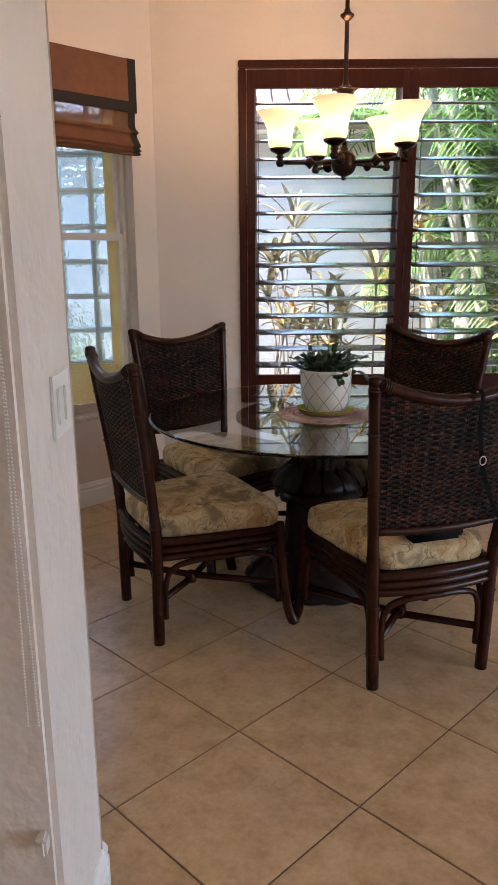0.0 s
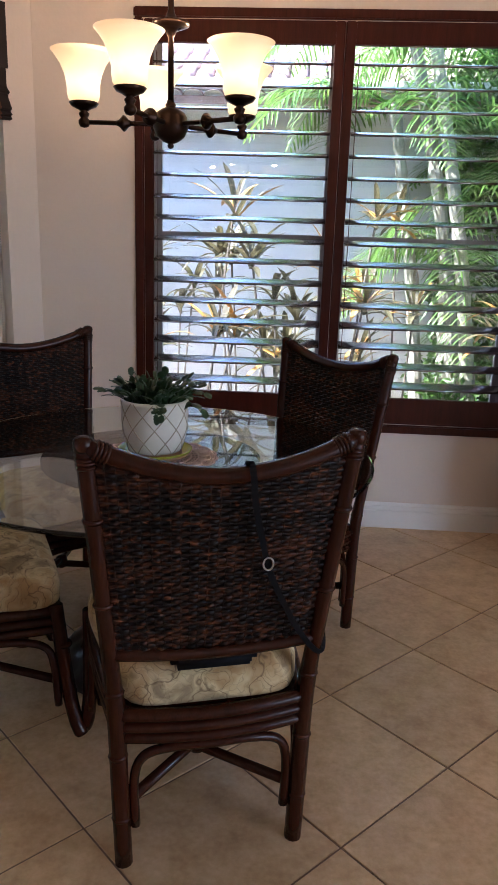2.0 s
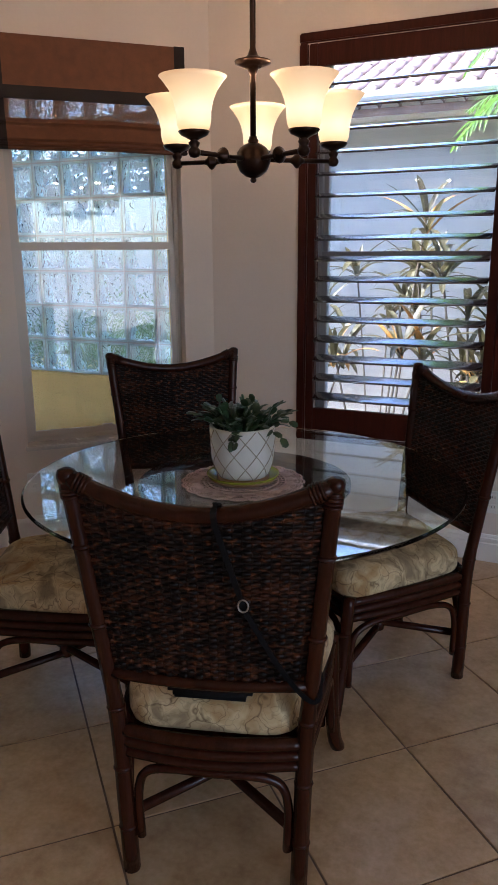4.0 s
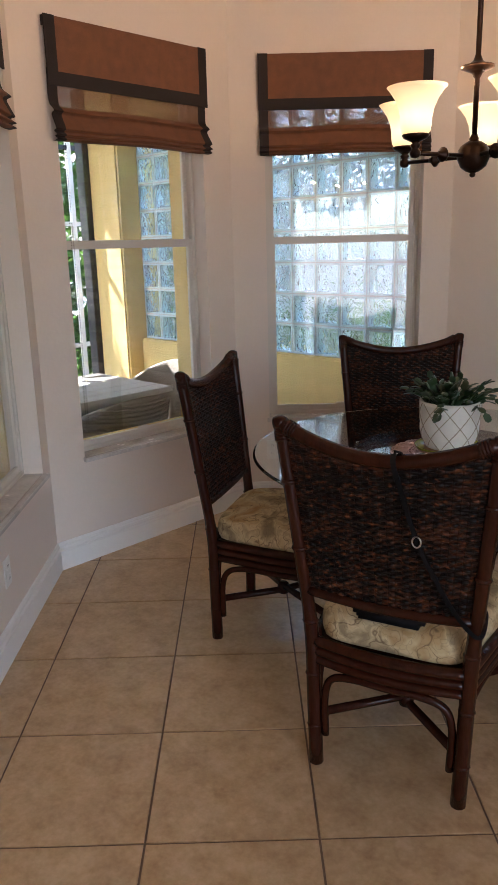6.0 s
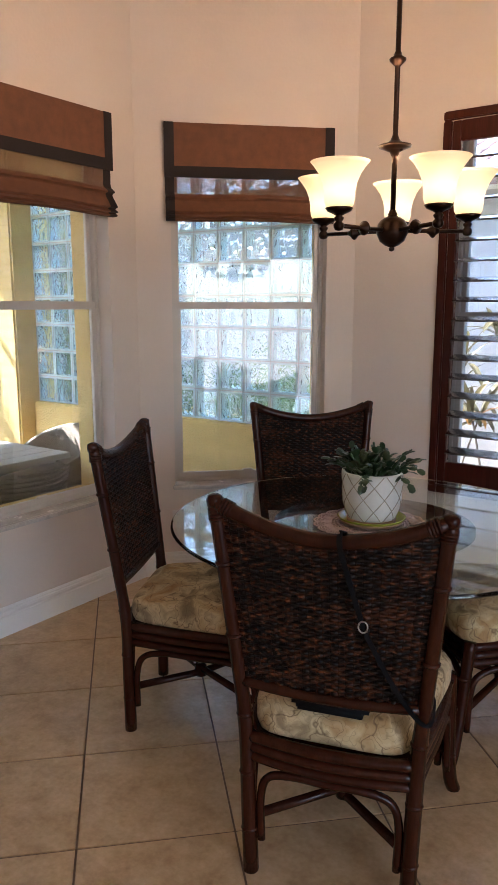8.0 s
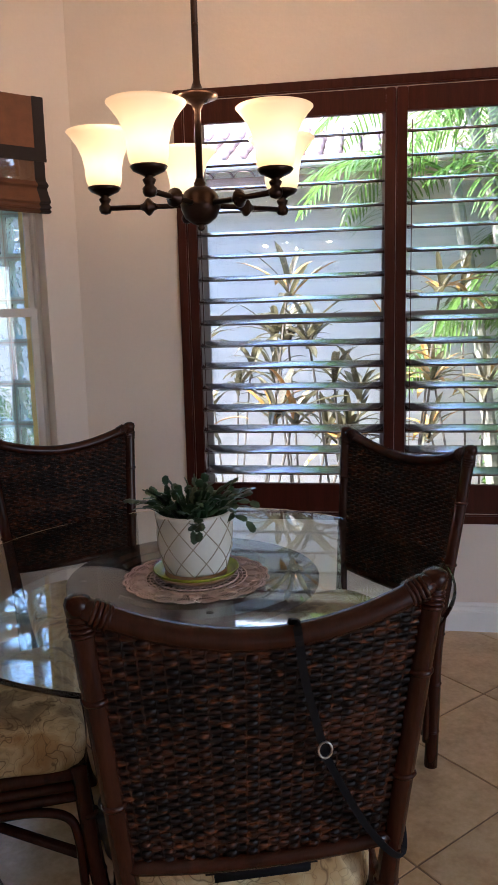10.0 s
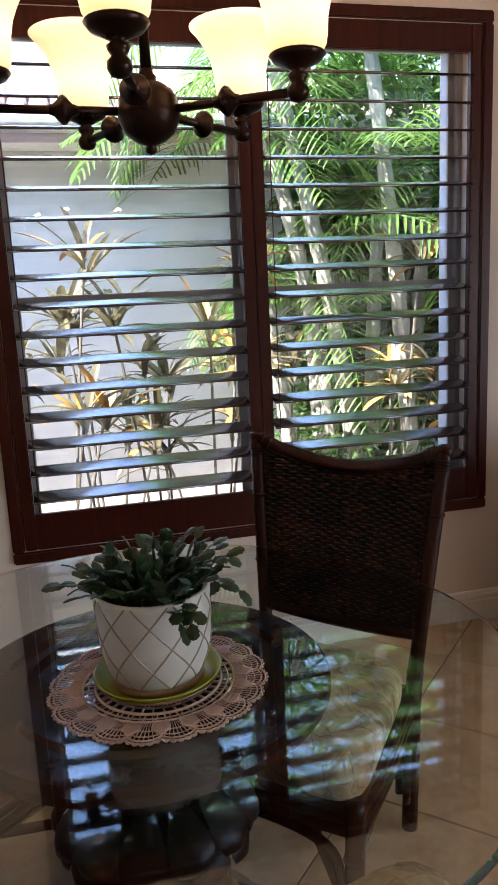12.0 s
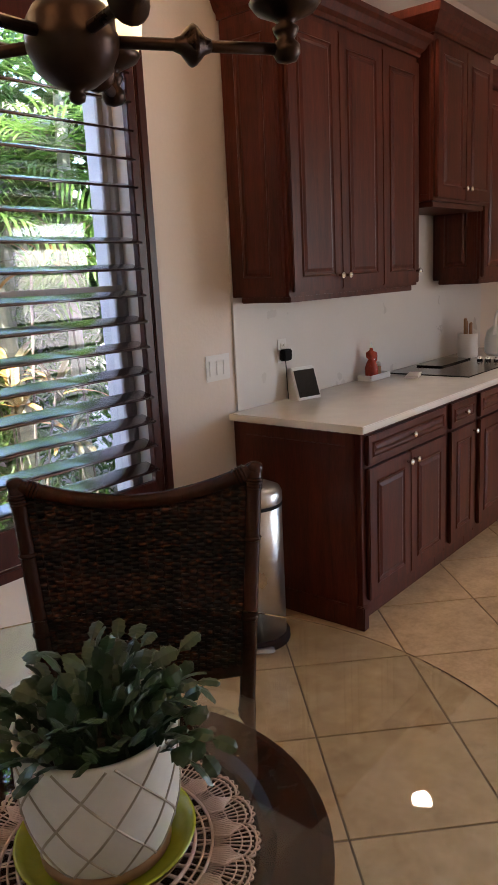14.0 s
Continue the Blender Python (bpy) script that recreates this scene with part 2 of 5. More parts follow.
def outer(p0, p1, d):
    """The line p0 - p1 moved d to its left."""
    v = Vector((p1[0] - p0[0], p1[1] - p0[1])).normalized()
    return (p0[0] - v.y * d, p0[1] + v.x * d), (p1[0] - v.y * d, p1[1] + v.x * d)


def double_wall(name, p0, p1, op, e0, e1, label, skin=None):
    """A painted wall and, behind it, its yellow stucco outside."""
    wall(name, p0, p1, CEIL_Z, THICK, WALL, op, label, e0=e0 * THICK, e1=e1 * THICK)
    q0, q1 = outer(p0, p1, THICK + 0.001)
    v = Vector((p1[0] - p0[0], p1[1] - p0[1])).normalized()
    s0, s1 = e0 * THICK, e1 * THICK
    q0, q1 = (q0[0] - v.x * s0, q0[1] - v.y * s0), (q1[0] + v.x * s1, q1[1] + v.y * s1)
    wall(name + "_outside", q0, q1, CEIL_Z + 0.15, SKIN, skin or YELLOW, [(o[0] + s0 + 0.02, o[1] + s0 - 0.02, o[2] + 0.02, o[3] - 0.02) for o in op], "stucco outside face of the house", z0=-0.1, e0=e0 * SKIN, e1=e1 * SKIN)


double_wall("wall_bay_a", PA, PB, [(*UA, *WIN)], -1.0, T2, "peach painted bay wall with a deep window opening")
double_wall("wall_bay_b", PB, PC, [(*UB, *WIN)], T2, T2, "peach painted bay wall with a deep window opening")
double_wall("wall_bay_c", PC, PD, [(*UC, *WIN)], T2, T2, "peach painted bay wall with a deep window opening")
double_wall("wall_north", PD, (EAST, WALL_Y), [(SHO[0] - PD[0], SHO[1] - PD[0], SHO[2], SHO[3])], T2, 1.0, "peach painted wall with a wide shuttered window", paint("grey_stucco", (0.42, 0.42, 0.44), 0.85, vary=0.05, bump=0.4))
# the opening in the east wall is made up, out of view
wall("wall_east", (EAST, WALL_Y), (EAST, SOUTH), CEIL_Z, 0.2, WALL, [(3.4, 6.8, 0.0, 2.3)], "plain painted wall with an added, unseen opening for fill light")
wall("wall_south", (EAST, SOUTH), (WEST, SOUTH), CEIL_Z, 0.2, WALL, label="plain painted wall", e0=0.2, e1=0.2)
# fill lamp added in that unseen opening to brighten the room
fill_lamp = new("fill_in_added_opening", bpy.data.lights.new("fill_in_added_opening", "AREA"))
fill_lamp.data.shape, fill_lamp.data.size, fill_lamp.data.size_y, fill_lamp.data.energy, fill_lamp.data.color = "RECTANGLE", 3.4, 2.3, FILL_W, (1.0, 0.95, 0.87)
fill_lamp.matrix_world = look((EAST + 0.1, -0.44, 1.15), (0.0, -0.44, 1.15))
wall("wall_west", (WEST, SOUTH), (WEST, 1.19), CEIL_Z, 0.2, WALL, label="plain painted wall")
wall("wall_passage", (WEST, 1.19), (-0.15, 1.19), CEIL_Z, 0.2, WHITE, label="white painted wall beside the passage", e0=0.2)
tagged(part("wall_pier", box(-0.15, 0.0, 1.19, 1.503, 0, CEIL_Z, 0.012), paint("textured_wall_paint", (0.68, 0.61, 0.55), 0.55, vary=0.04, scale=4, bump=0.8, fine=16, depth=0.012)), "textured painted end of a wall with a light switch", "wall", kind="structure")
floor = tagged(part("floor", box(WEST, EAST, SOUTH, WALL_Y, -0.1, -0.004), GROUT), "beige ceramic tile floor laid on the diagonal with dark grout", "floor", kind="structure")
tagged(part("ceiling", box(WEST - 0.3, EAST + 0.3, SOUTH - 0.3, 5.0, CEIL_Z, CEIL_Z + 0.12), CEIL), "smooth painted ceiling", "ceiling", kind="structure")


def skirting(p0, p1, u0=0.0, u1=None, m0=0.0, m1=0.0):
    """A moulded white baseboard on the room face of a wall (which lies to the left of p0 - p1)."""
    m, length = along(p0, p1)
    u1 = length if u1 is None else u1
    prof = [(0.0, 0.0), (-0.016, 0.0), (-0.016, 0.094), (-0.0115, 0.098), (-0.0115, 0.104), (-0.014, 0.108), (-0.014, 0.120), (-0.009, 0.125), (-0.009, 0.130), (-0.005, 0.138), (0.0, 0.140)]
    bm = bmesh.new()
    r0 = [bm.verts.new((u0 - m0 * y, y, z)) for y, z in prof]
    r1 = [bm.verts.new((u1 + m1 * y, y, z)) for y, z in prof]
    for i in range(len(prof)):
        j = (i + 1) % len(prof)
        bm.faces.new((r0[i], r0[j], r1[j], r1[i]))
    bm.faces.new(r0), bm.faces.new(r1[::-1])
    bmesh.ops.recalc_face_normals(bm, faces=bm.faces)
    tagged(part("baseboard", bm, WHITE, m=m), "moulded white painted baseboard along the tiled floor", "baseboard", kind="structure")


skirting(PA, PB, m1=T2)
skirting(PB, PC, m0=T2, m1=T2)
skirting(PC, PD, m0=T2, m1=T2)
skirting(PD, (2.665, WALL_Y), m0=T2)
skirting((0.0, 1.215), (0.0, 1.485))

# ---- windows of the bay ----
PANE = glass_mat("window_glass", (0.97, 0.99, 0.98))
CHAIN = paint("bead_chain", (0.45, 0.42, 0.38), 0.4, 0.6, vary=0.1)
BROWN = paint("brown_blind_fabric", (0.16, 0.065, 0.030), 0.85, vary=0.22, scale=22, bump=0.5, fine=260, depth=0.002)
BAND = paint("dark_blind_border", (0.016, 0.009, 0.008), 0.8, vary=0.2, scale=30, bump=0.4, fine=300)


def sheer_mat():
    """Loosely woven grass cloth that lets daylight through."""
    m, n, l, b = principled("sheer_blind_weave")
    tc, w1, w2 = n.new("ShaderNodeTexCoord"), n.new("ShaderNodeTexWave"), n.new("ShaderNodeTexWave")
    w1.bands_direction, w2.bands_direction = "X", "Z"
    w1.inputs["Scale"].default_value, w2.inputs["Scale"].default_value = 130, 170
    for w in (w1, w2):
        w.inputs["Distortion"].default_value, w.inputs["Detail"].default_value = 0.8, 1
        l.new(tc.outputs["Object"], w.inputs["Vector"])
    mul = n.new("ShaderNodeMath")
    mul.operation = "MAXIMUM"
    l.new(w1.outputs["Fac"], mul.inputs[0]), l.new(w2.outputs["Fac"], mul.inputs[1])
    mr = n.new("ShaderNodeMapRange")
    mr.inputs[1].default_value, mr.inputs[2].default_value, mr.inputs[3].default_value, mr.inputs[4].default_value = 0.45, 0.95, 0.62, 1.0
    l.new(mul.outputs[0], mr.inputs[0]), l.new(mr.outputs[0], b.inputs["Alpha"])
    b.inputs["Base Color"].default_value, b.inputs["Roughness"].default_value = (0.17, 0.085, 0.045, 1), 0.9
    return m


SHEER = sheer_mat()


def hung_window(p0, p1, u0, u1, z0, z1, depth, name, meet=1.53, FM=None, label="white double-hung window with clear panes over a marble sill"):
    """Frame, two sashes with panes, and a marble sill in an opening."""
    m, _ = along(p0, p1)
    FM = FM or ALU
    w = thing(name, m, label, "window", kind="structure")
    d = depth
    f = 0.022
    part("window_frame", box(u0, u0 + f, d, d + 0.055, z0, z1, 0.003), FM, w)
    part("window_frame", box(u1 - f, u1, d, d + 0.055, z0, z1, 0.003), FM, w)
    part("window_frame", box(u0 + f, u1 - f, d, d + 0.055, z1 - f, z1, 0.003), FM, w)
    part("window_frame", box(u0 + f, u1 - f, d, d + 0.055, z0, z0 + f, 0.003), FM, w)
    for za, zb, dd, r, name2 in ((meet - 0.004, z1 - f, d + 0.030, 0.024, "upper_sash"), (z0 + f, meet + 0.024, d + 0.006, 0.030, "lower_sash")):
        bm = bmesh.new()
        top = 0.040 if name2 == "lower_sash" else r
        for bx in ((u0 + f, u0 + f + r, za, zb), (u1 - f - r, u1 - f, za, zb), (u0 + f + r, u1 - f - r, za, za + r), (u0 + f + r, u1 - f - r, zb - top, zb)):
            box(bx[0], bx[1], dd, dd + 0.022, bx[2], bx[3], 0.002, bm)
        sash = part(name2, bm, FM, w)
        g = part("pane", box(u0 + f + r - 0.004, u1 - f - r + 0.004, dd + 0.009, dd + 0.013, za + r - 0.004, zb - top + 0.004), PANE, sash)
        g.visible_shadow = False
    part("sash_lock", box((u0 + u1) / 2 - 0.03, (u0 + u1) / 2 + 0.03, d - 0.004, d + 0.012, z0 + f + 0.03, z0 + f + 0.042, 0.003), FM, w)
    return w


def marble_sill(p0, p1, u0, u1, z, depth):
    m, _ = along(p0, p1)
    ob = part("window_sill", box(u0 - 0.012, u1 + 0.012, -0.028, -0.0005, z - 0.022, z + 0.001, 0.004), MARBLE, m=m)
    box_in = part("sill_bed", box(u0 + 0.001, u1 - 0.001, 0.0, depth, z - 0.0005, z + 0.001), MARBLE, ob)
    return tagged(ob, "veined grey marble window sill under the bay window", "sill", kind="structure")


for k, (p0, p1, u) in enumerate(((PA, PB, UA), (PB, PC, UB), (PC, PD, UC))):
    hung_window(p0, p1, u[0], u[1], WIN[0] + 0.003, WIN[1], 0.085, "window_%d" % (k + 1))
    marble_sill(p0, p1, u[0], u[1], WIN[0] + 0.002, 0.085)
    m, _ = along(p0, p1)
    bm = bmesh.new()
    side = u[1] - 0.035 if k != 1 else u[0] + 0.05
    if k == 0:
        side = u[0] + 0.06
    for sx in (-0.006, 0.006):
        for i in range(112):
            z = 2.02 - i * 0.0122
            bmesh.ops.create_icosphere(bm, subdivisions=1, radius=0.0032, matrix=Matrix.Translation((side + sx, 0.03, z)))
    ch = part("blind_chain", bm, CHAIN if k == 2 else BLACKW, m=m)
    tagged(ch, "thin beaded pull chain hanging from the blind", "blind chain", kind="stuff")


def roman_blind(p0, p1, u0, u1, folds):
    m, _ = along(p0, p1)
    b = thing("roman_blind", m, "brown woven roman blind with dark borders, half drawn up", "blind", "blinds of the bay")
    zt, zv, zb = 2.468, 2.195, 2.005
    w = 0.052
    part("valance", box(u0 + w, u1 - w, -0.030, -0.025, zv + 0.056, zt - 0.002), BROWN, b)
    part("valance_border", box(u0, u0 + w, -0.032, -0.024, zv, zt), BAND, b, "dark side border")
    part("valance_border", box(u1 - w, u1, -0.032, -0.024, zv, zt), BAND, b, "dark side border")
    part("valance_border", box(u0 + w, u1 - w, -0.032, -0.024, zv, zv + 0.056), BAND, b, "dark lower border")
    part("head_rail", box(u0 + 0.004, u1 - 0.004, -0.024, -0.0005, zt - 0.04, zt - 0.001), BAND, b)
    # the body of the blind: a curtain that bellies out in stacked folds
    prof = [(-0.012, zv + 0.07), (-0.012, zv - 0.02), (-0.016, 2.124), (-0.040, 2.102), (-0.046, 2.092), (-0.030, 2.086), (-0.028, 2.074), (-0.050, 2.036), (-0.058, 2.020), (-0.040, 2.014), (-0.052, 2.004), (-0.062, 1.996), (-0.042, 1.992), (-0.054, 1.984), (-0.058, 1.978), (-0.030, 1.974), (-0.012, 1.978)]
    ys = bend([(0, y, z) for y, z in prof], 3)

    def strip(a, c, mat, nm, n, lo=0, hi=None):
        bm = bmesh.new()
        prev = None
        for i in range(n + 1):
            u = a + (c - a) * i / n
            ring = [bm.verts.new((u, p.y + 0.0025 * math.sin(u * 17 + p.z * 40), p.z + 0.003 * math.sin(u * 9 + 2))) for p in ys[lo:hi]]
            if prev:
                for q in range(len(ring) - 1):
                    bm.faces.new((prev[q], ring[q], ring[q + 1], prev[q + 1]))
            prev = ring
        part(nm, bm, mat, b, smooth=True)

    strip(u0 + w, u1 - w, SHEER, "sheer_panel", 20, 0, 8)
    strip(u0 + w, u1 - w, BROWN, "folds", 24, 7)
    strip(u0 + 0.003, u0 + w, BAND, "fold_border", 3)
    strip(u1 - w, u1 - 0.003, BAND, "fold_border", 3)
    return b


roman_blind(PA, PB, 0.40, 1.29, 3)
roman_blind(PB, PC, 0.155, 1.07, 3)
roman_blind(PC, PD, 0.155, 1.07, 3)


# ---- chairs ----
def fabric():
    """Cream cushion cloth printed with overlapping brown and grey leaves."""
    m, n, l, b = principled("leaf_print_fabric")
    tc, oi = n.new("ShaderNodeTexCoord"), n.new("ShaderNodeObjectInfo")
    shift = n.new("ShaderNodeVectorMath")
    l.new(tc.outputs["Object"], shift.inputs[0]), l.new(oi.outputs["Random"], shift.inputs[1])
    warp = n.new("ShaderNodeTexNoise")
    warp.inputs["Scale"].default_value, warp.inputs["Detail"].default_value = 7.0, 3
    add = n.new("ShaderNodeVectorMath")
    add.operation = "MULTIPLY_ADD"
    add.inputs[1].default_value = (0.22, 0.22, 0.22)
    l.new(shift.outputs[0], warp.inputs["Vector"]), l.new(warp.outputs["Color"], add.inputs[0]), l.new(shift.outputs[0], add.inputs[2])
    mp = n.new("ShaderNodeMapping")
    mp.inputs["Rotation"].default_value, mp.inputs["Scale"].default_value = (0, 0, 0.6), (1.0, 2.4, 1.0)
    l.new(add.outputs[0], mp.inputs[0])
    lines = []
    for scale, width, lo in ((10.0, 0.030, 0.25), (27.0, 0.035, 0.62)):
        v, r = n.new("ShaderNodeTexVoronoi"), n.new("ShaderNodeMapRange")
        v.feature = "DISTANCE_TO_EDGE"
        v.inputs["Scale"].default_value = scale
        r.inputs[1].default_value, r.inputs[2].default_value, r.inputs[3].default_value, r.inputs[4].default_value = 0.0, width, lo, 1.0
        l.new(mp.outputs[0], v.inputs["Vector"]), l.new(v.outputs["Distance"], r.inputs[0])
        lines.append(r)
    tone = n.new("ShaderNodeTexNoise")
    tone.inputs["Scale"].default_value, tone.inputs["Detail"].default_value = 9.0, 4
    l.new(add.outputs[0], tone.inputs["Vector"])
    pal = n.new("ShaderNodeValToRGB")
    e = pal.color_ramp.elements
    e[0].position, e[0].color = 0.34, (0.235, 0.179, 0.103, 1)
    e[1].position, e[1].color = 0.66, (0.373, 0.228, 0.097, 1)
    for p, c in ((0.42, (0.345, 0.262, 0.145, 1)), (0.50, (0.580, 0.455, 0.262, 1)), (0.58, (0.469, 0.338, 0.172, 1))):
        x = e.new(p)
        x.color = c
    l.new(tone.outputs[0], pal.inputs[0])
    mul = n.new("ShaderNodeMath")
    mul.operation = "MULTIPLY"
    l.new(lines[0].outputs[0], mul.inputs[0]), l.new(lines[1].outputs[0], mul.inputs[1])
    mix = n.new("ShaderNodeMix")
    mix.data_type = "RGBA"
    mix.inputs["A"].default_value = (0.10, 0.062, 0.032, 1)
    l.new(mul.outputs[0], mix.inputs["Factor"]), l.new(pal.outputs[0], mix.inputs["B"]), l.new(mix.outputs["Result"], b.inputs["Base Color"])
    b.inputs["Roughness"].default_value, b.inputs["Specular IOR Level"].default_value = 0.9, 0.2
    fine = n.new("ShaderNodeTexNoise")
    fine.inputs["Scale"].default_value = 400
    bp = n.new("ShaderNodeBump")
    bp.inputs["Strength"].default_value, bp.inputs["Distance"].default_value = 0.3, 0.001
    l.new(tc.outputs["Object"], fine.inputs["Vector"]), l.new(fine.outputs[0], bp.inputs["Height"]), l.new(bp.outputs[0], b.inputs["Normal"])
    return m


def weave_mat():
    """Dark woven rattan: every stitch its own brown, in broad lighter and darker streaks."""
    m, n, l, b = principled("woven_rattan")
    geo, tc, mp = n.new("ShaderNodeNewGeometry"), n.new("ShaderNodeTexCoord"), n.new("ShaderNodeMapping")
    mp.inputs["Scale"].default_value = (1.0, 0.3, 1.7)
    l.new(tc.outputs["Object"], mp.inputs[0])
    stitch, streak, grain = (n.new("ShaderNodeTexNoise") for _ in range(3))
    for nd, sc, de, src in ((stitch, 58.0, 1.0, mp.outputs[0]), (streak, 9.0, 3.0, mp.outputs[0]), (grain, 240.0, 3.0, tc.outputs["Object"])):
        nd.inputs["Scale"].default_value, nd.inputs["Detail"].default_value = sc, de
        l.new(src, nd.inputs["Vector"])
    m1, m2 = n.new("ShaderNodeMath"), n.new("ShaderNodeMath")
    m1.operation = m2.operation = "MULTIPLY_ADD"
    m1.inputs[1].default_value, m2.inputs[1].default_value = 0.8, 0.18
    l.new(streak.outputs[0], m1.inputs[0]), l.new(stitch.outputs[0], m1.inputs[2])
    l.new(geo.outputs["Random Per Island"], m2.inputs[0]), l.new(m1.outputs[0], m2.inputs[2])
    r = n.new("ShaderNodeValToRGB")
    e = r.color_ramp.elements
    e[0].position, e[0].color = 0.80, (0.0045, 0.0022, 0.0018, 1)
    e[1].position, e[1].color = 1.0, (0.056, 0.017, 0.0075, 1)
    sc = n.new("ShaderNodeMath")
    sc.operation = "MULTIPLY"
    sc.inputs[1].default_value = 0.86
    x = e.new(0.90)
    x.color = (0.024, 0.0085, 0.0045, 1)
    hot = n.new("ShaderNodeMapRange")
    hot.inputs[1].default_value, hot.inputs[2].default_value = 0.62, 0.78
    mix = n.new("ShaderNodeMix")
    mix.data_type = "RGBA"
    mix.inputs["B"].default_value = (0.17, 0.055, 0.021, 1)
    l.new(m2.outputs[0], sc.inputs[0]), l.new(sc.outputs[0], r.inputs[0])
    l.new(stitch.outputs[0], hot.inputs[0]), l.new(hot.outputs[0], mix.inputs["Factor"])
    l.new(r.outputs[0], mix.inputs["A"]), l.new(mix.outputs["Result"], b.inputs["Base Color"])
    b.inputs["Roughness"].default_value, b.inputs["Specular IOR Level"].default_value = 0.45, 0.18
    bp = n.new("ShaderNodeBump")
    bp.inputs["Strength"].default_value, bp.inputs["Distance"].default_value = 0.25, 0.001
    l.new(grain.outputs[0], bp.inputs["Height"]), l.new(bp.outputs[0], b.inputs["Normal"])
    return m


FABRIC, WEAVE = fabric(), weave_mat()
STEEL = paint("brushed_steel", (0.55, 0.53, 0.50), 0.3, 1.0, vary=0.08, scale=4, bump=0.05)
HB = 1.07


def back_y(x, z):
    """How far the chair's back leans behind its rear feet."""
    lean = -0.08 * max(0.0, (z - 0.42) / (HB - 0.42)) ** 1.25
    return lean - 0.035 * (1 - (x / 0.27) ** 2) * max(0.0, (z - 0.42) / (HB - 0.42))


def half_w(z):
    return 0.211 + 0.014 * min(z, 0.45) / 0.45 + max(0.0, z - 0.45) / (HB - 0.45) * 0.054


def dip(x):
    """Height of the curved top rail."""
    return HB - 0.012 - 0.062 * (1 - (abs(x) / 0.27) ** 1.9)


def rope_ring(p, d, r, bm, turns=3):
    """Rattan wrapping round a joint."""
    d = Vector(d).normalized()
    s1 = d.orthogonal().normalized()
    s2 = d.cross(s1)
    for k in range(turns):
        c = Vector(p) + d * (k - (turns - 1) / 2) * 0.008
        tube([c + r * (math.cos(a) * s1 + math.sin(a) * s2) for a in [2 * math.pi * i / 12 for i in range(12)]], 0.0042, 6, bm, True)
    return bm


def make_chair(m):
    c = thing("dining_chair", m, "dark rattan dining chair with woven back and leaf-print cushion", "chair", "chairs round the table")
    for sx in (-1, 1):
        post = bend([(sx * half_w(z), back_y(sx * half_w(z), z), z) for z in (0.0, 0.2, 0.42, 0.6, 0.8, 0.95, HB)], 4)
        bm = tube(post, [0.0215 if p.z < 0.5 else 0.0195 for p in post], 12)
        for z in (0.13, 0.30, 0.47, 0.70, 0.90):
            x = sx * half_w(z)
            lathe([(0.0205, -0.006), (0.0238, 0.0), (0.0205, 0.006)], 12, bm, Matrix.Translation((x, back_y(x, z), z)))
        lathe([(0.019, -0.02), (0.0215, -0.004), (0.019, 0.006), (0.009, 0.011)], 12, bm, Matrix.Translation(post[-1]))
        part("back_post", bm, RATTAN, c, smooth=True)
        leg = bend([(sx * 0.296, 0.538, 0.0), (sx * 0.284, 0.522, 0.05), (sx * 0.275, 0.505, 0.16), (sx * 0.272, 0.49, 0.30), (sx * 0.270, 0.478, 0.425)], 5)
        bm = tube(leg, 0.0215, 12)
        for z in (0.14, 0.30):
            lathe([(0.0215, -0.006), (0.0245, 0.0), (0.0215, 0.006)], 12, bm, Matrix.Translation((sx * 0.274, 0.507 - 0.06 * (z - 0.14), z)))
        part("front_leg", bm, RATTAN, c, smooth=True)
        # three stacked side rails and the bent arch under them
        for z, r in ((0.405, 0.017), (0.374, 0.0145), (0.346, 0.0135)):
            part("side_rail", tube(bend([(sx * 0.214, 0.0, z), (sx * 0.252, 0.25, z), (sx * 0.268, 0.478, z)], 6), r, 10), RATTAN, c, smooth=True)
        part("side_brace", tube(bend([(sx * 0.214, 0.030, 0.10), (sx * 0.216, 0.032, 0.23), (sx * 0.220, 0.06, 0.295), (sx * 0.234, 0.14, 0.320), (sx * 0.252, 0.26, 0.321), (sx * 0.262, 0.37, 0.319), (sx * 0.268, 0.445, 0.293), (sx * 0.270, 0.468, 0.23), (sx * 0.274, 0.476, 0.10)], 5), 0.0115, 8), RATTAN, c, smooth=True)
    part("rear_brace", tube(bend([(-0.182, 0.002, 0.10), (-0.184, 0.002, 0.23), (-0.160, -0.004, 0.295), (-0.09, -0.018, 0.320), (0.0, -0.024, 0.322), (0.09, -0.018, 0.320), (0.160, -0.004, 0.295), (0.184, 0.002, 0.23), (0.182, 0.002, 0.10)], 5), 0.0115, 8), RATTAN, c, smooth=True)
    part("front_brace", tube(bend([(-0.244, 0.502, 0.10), (-0.242, 0.496, 0.23), (-0.215, 0.49, 0.295), (-0.13, 0.49, 0.320), (0.0, 0.492, 0.322), (0.13, 0.49, 0.320), (0.215, 0.49, 0.295), (0.242, 0.496, 0.23), (0.244, 0.502, 0.10)], 5), 0.0115, 8), RATTAN, c, smooth=True)
    for z, r in ((0.405, 0.017), (0.374, 0.0145), (0.346, 0.0135)):
        part("rear_rail", tube(bend([(-0.214, 0.0, z), (-0.11, -0.018, z), (0.0, -0.026, z), (0.11, -0.018, z), (0.214, 0.0, z)], 5), r, 10), RATTAN, c, smooth=True)
        part("front_rail", tube(bend([(-0.268, 0.478, z), (0.0, 0.500, z), (0.268, 0.478, z)], 8), r, 10), RATTAN, c, smooth=True)
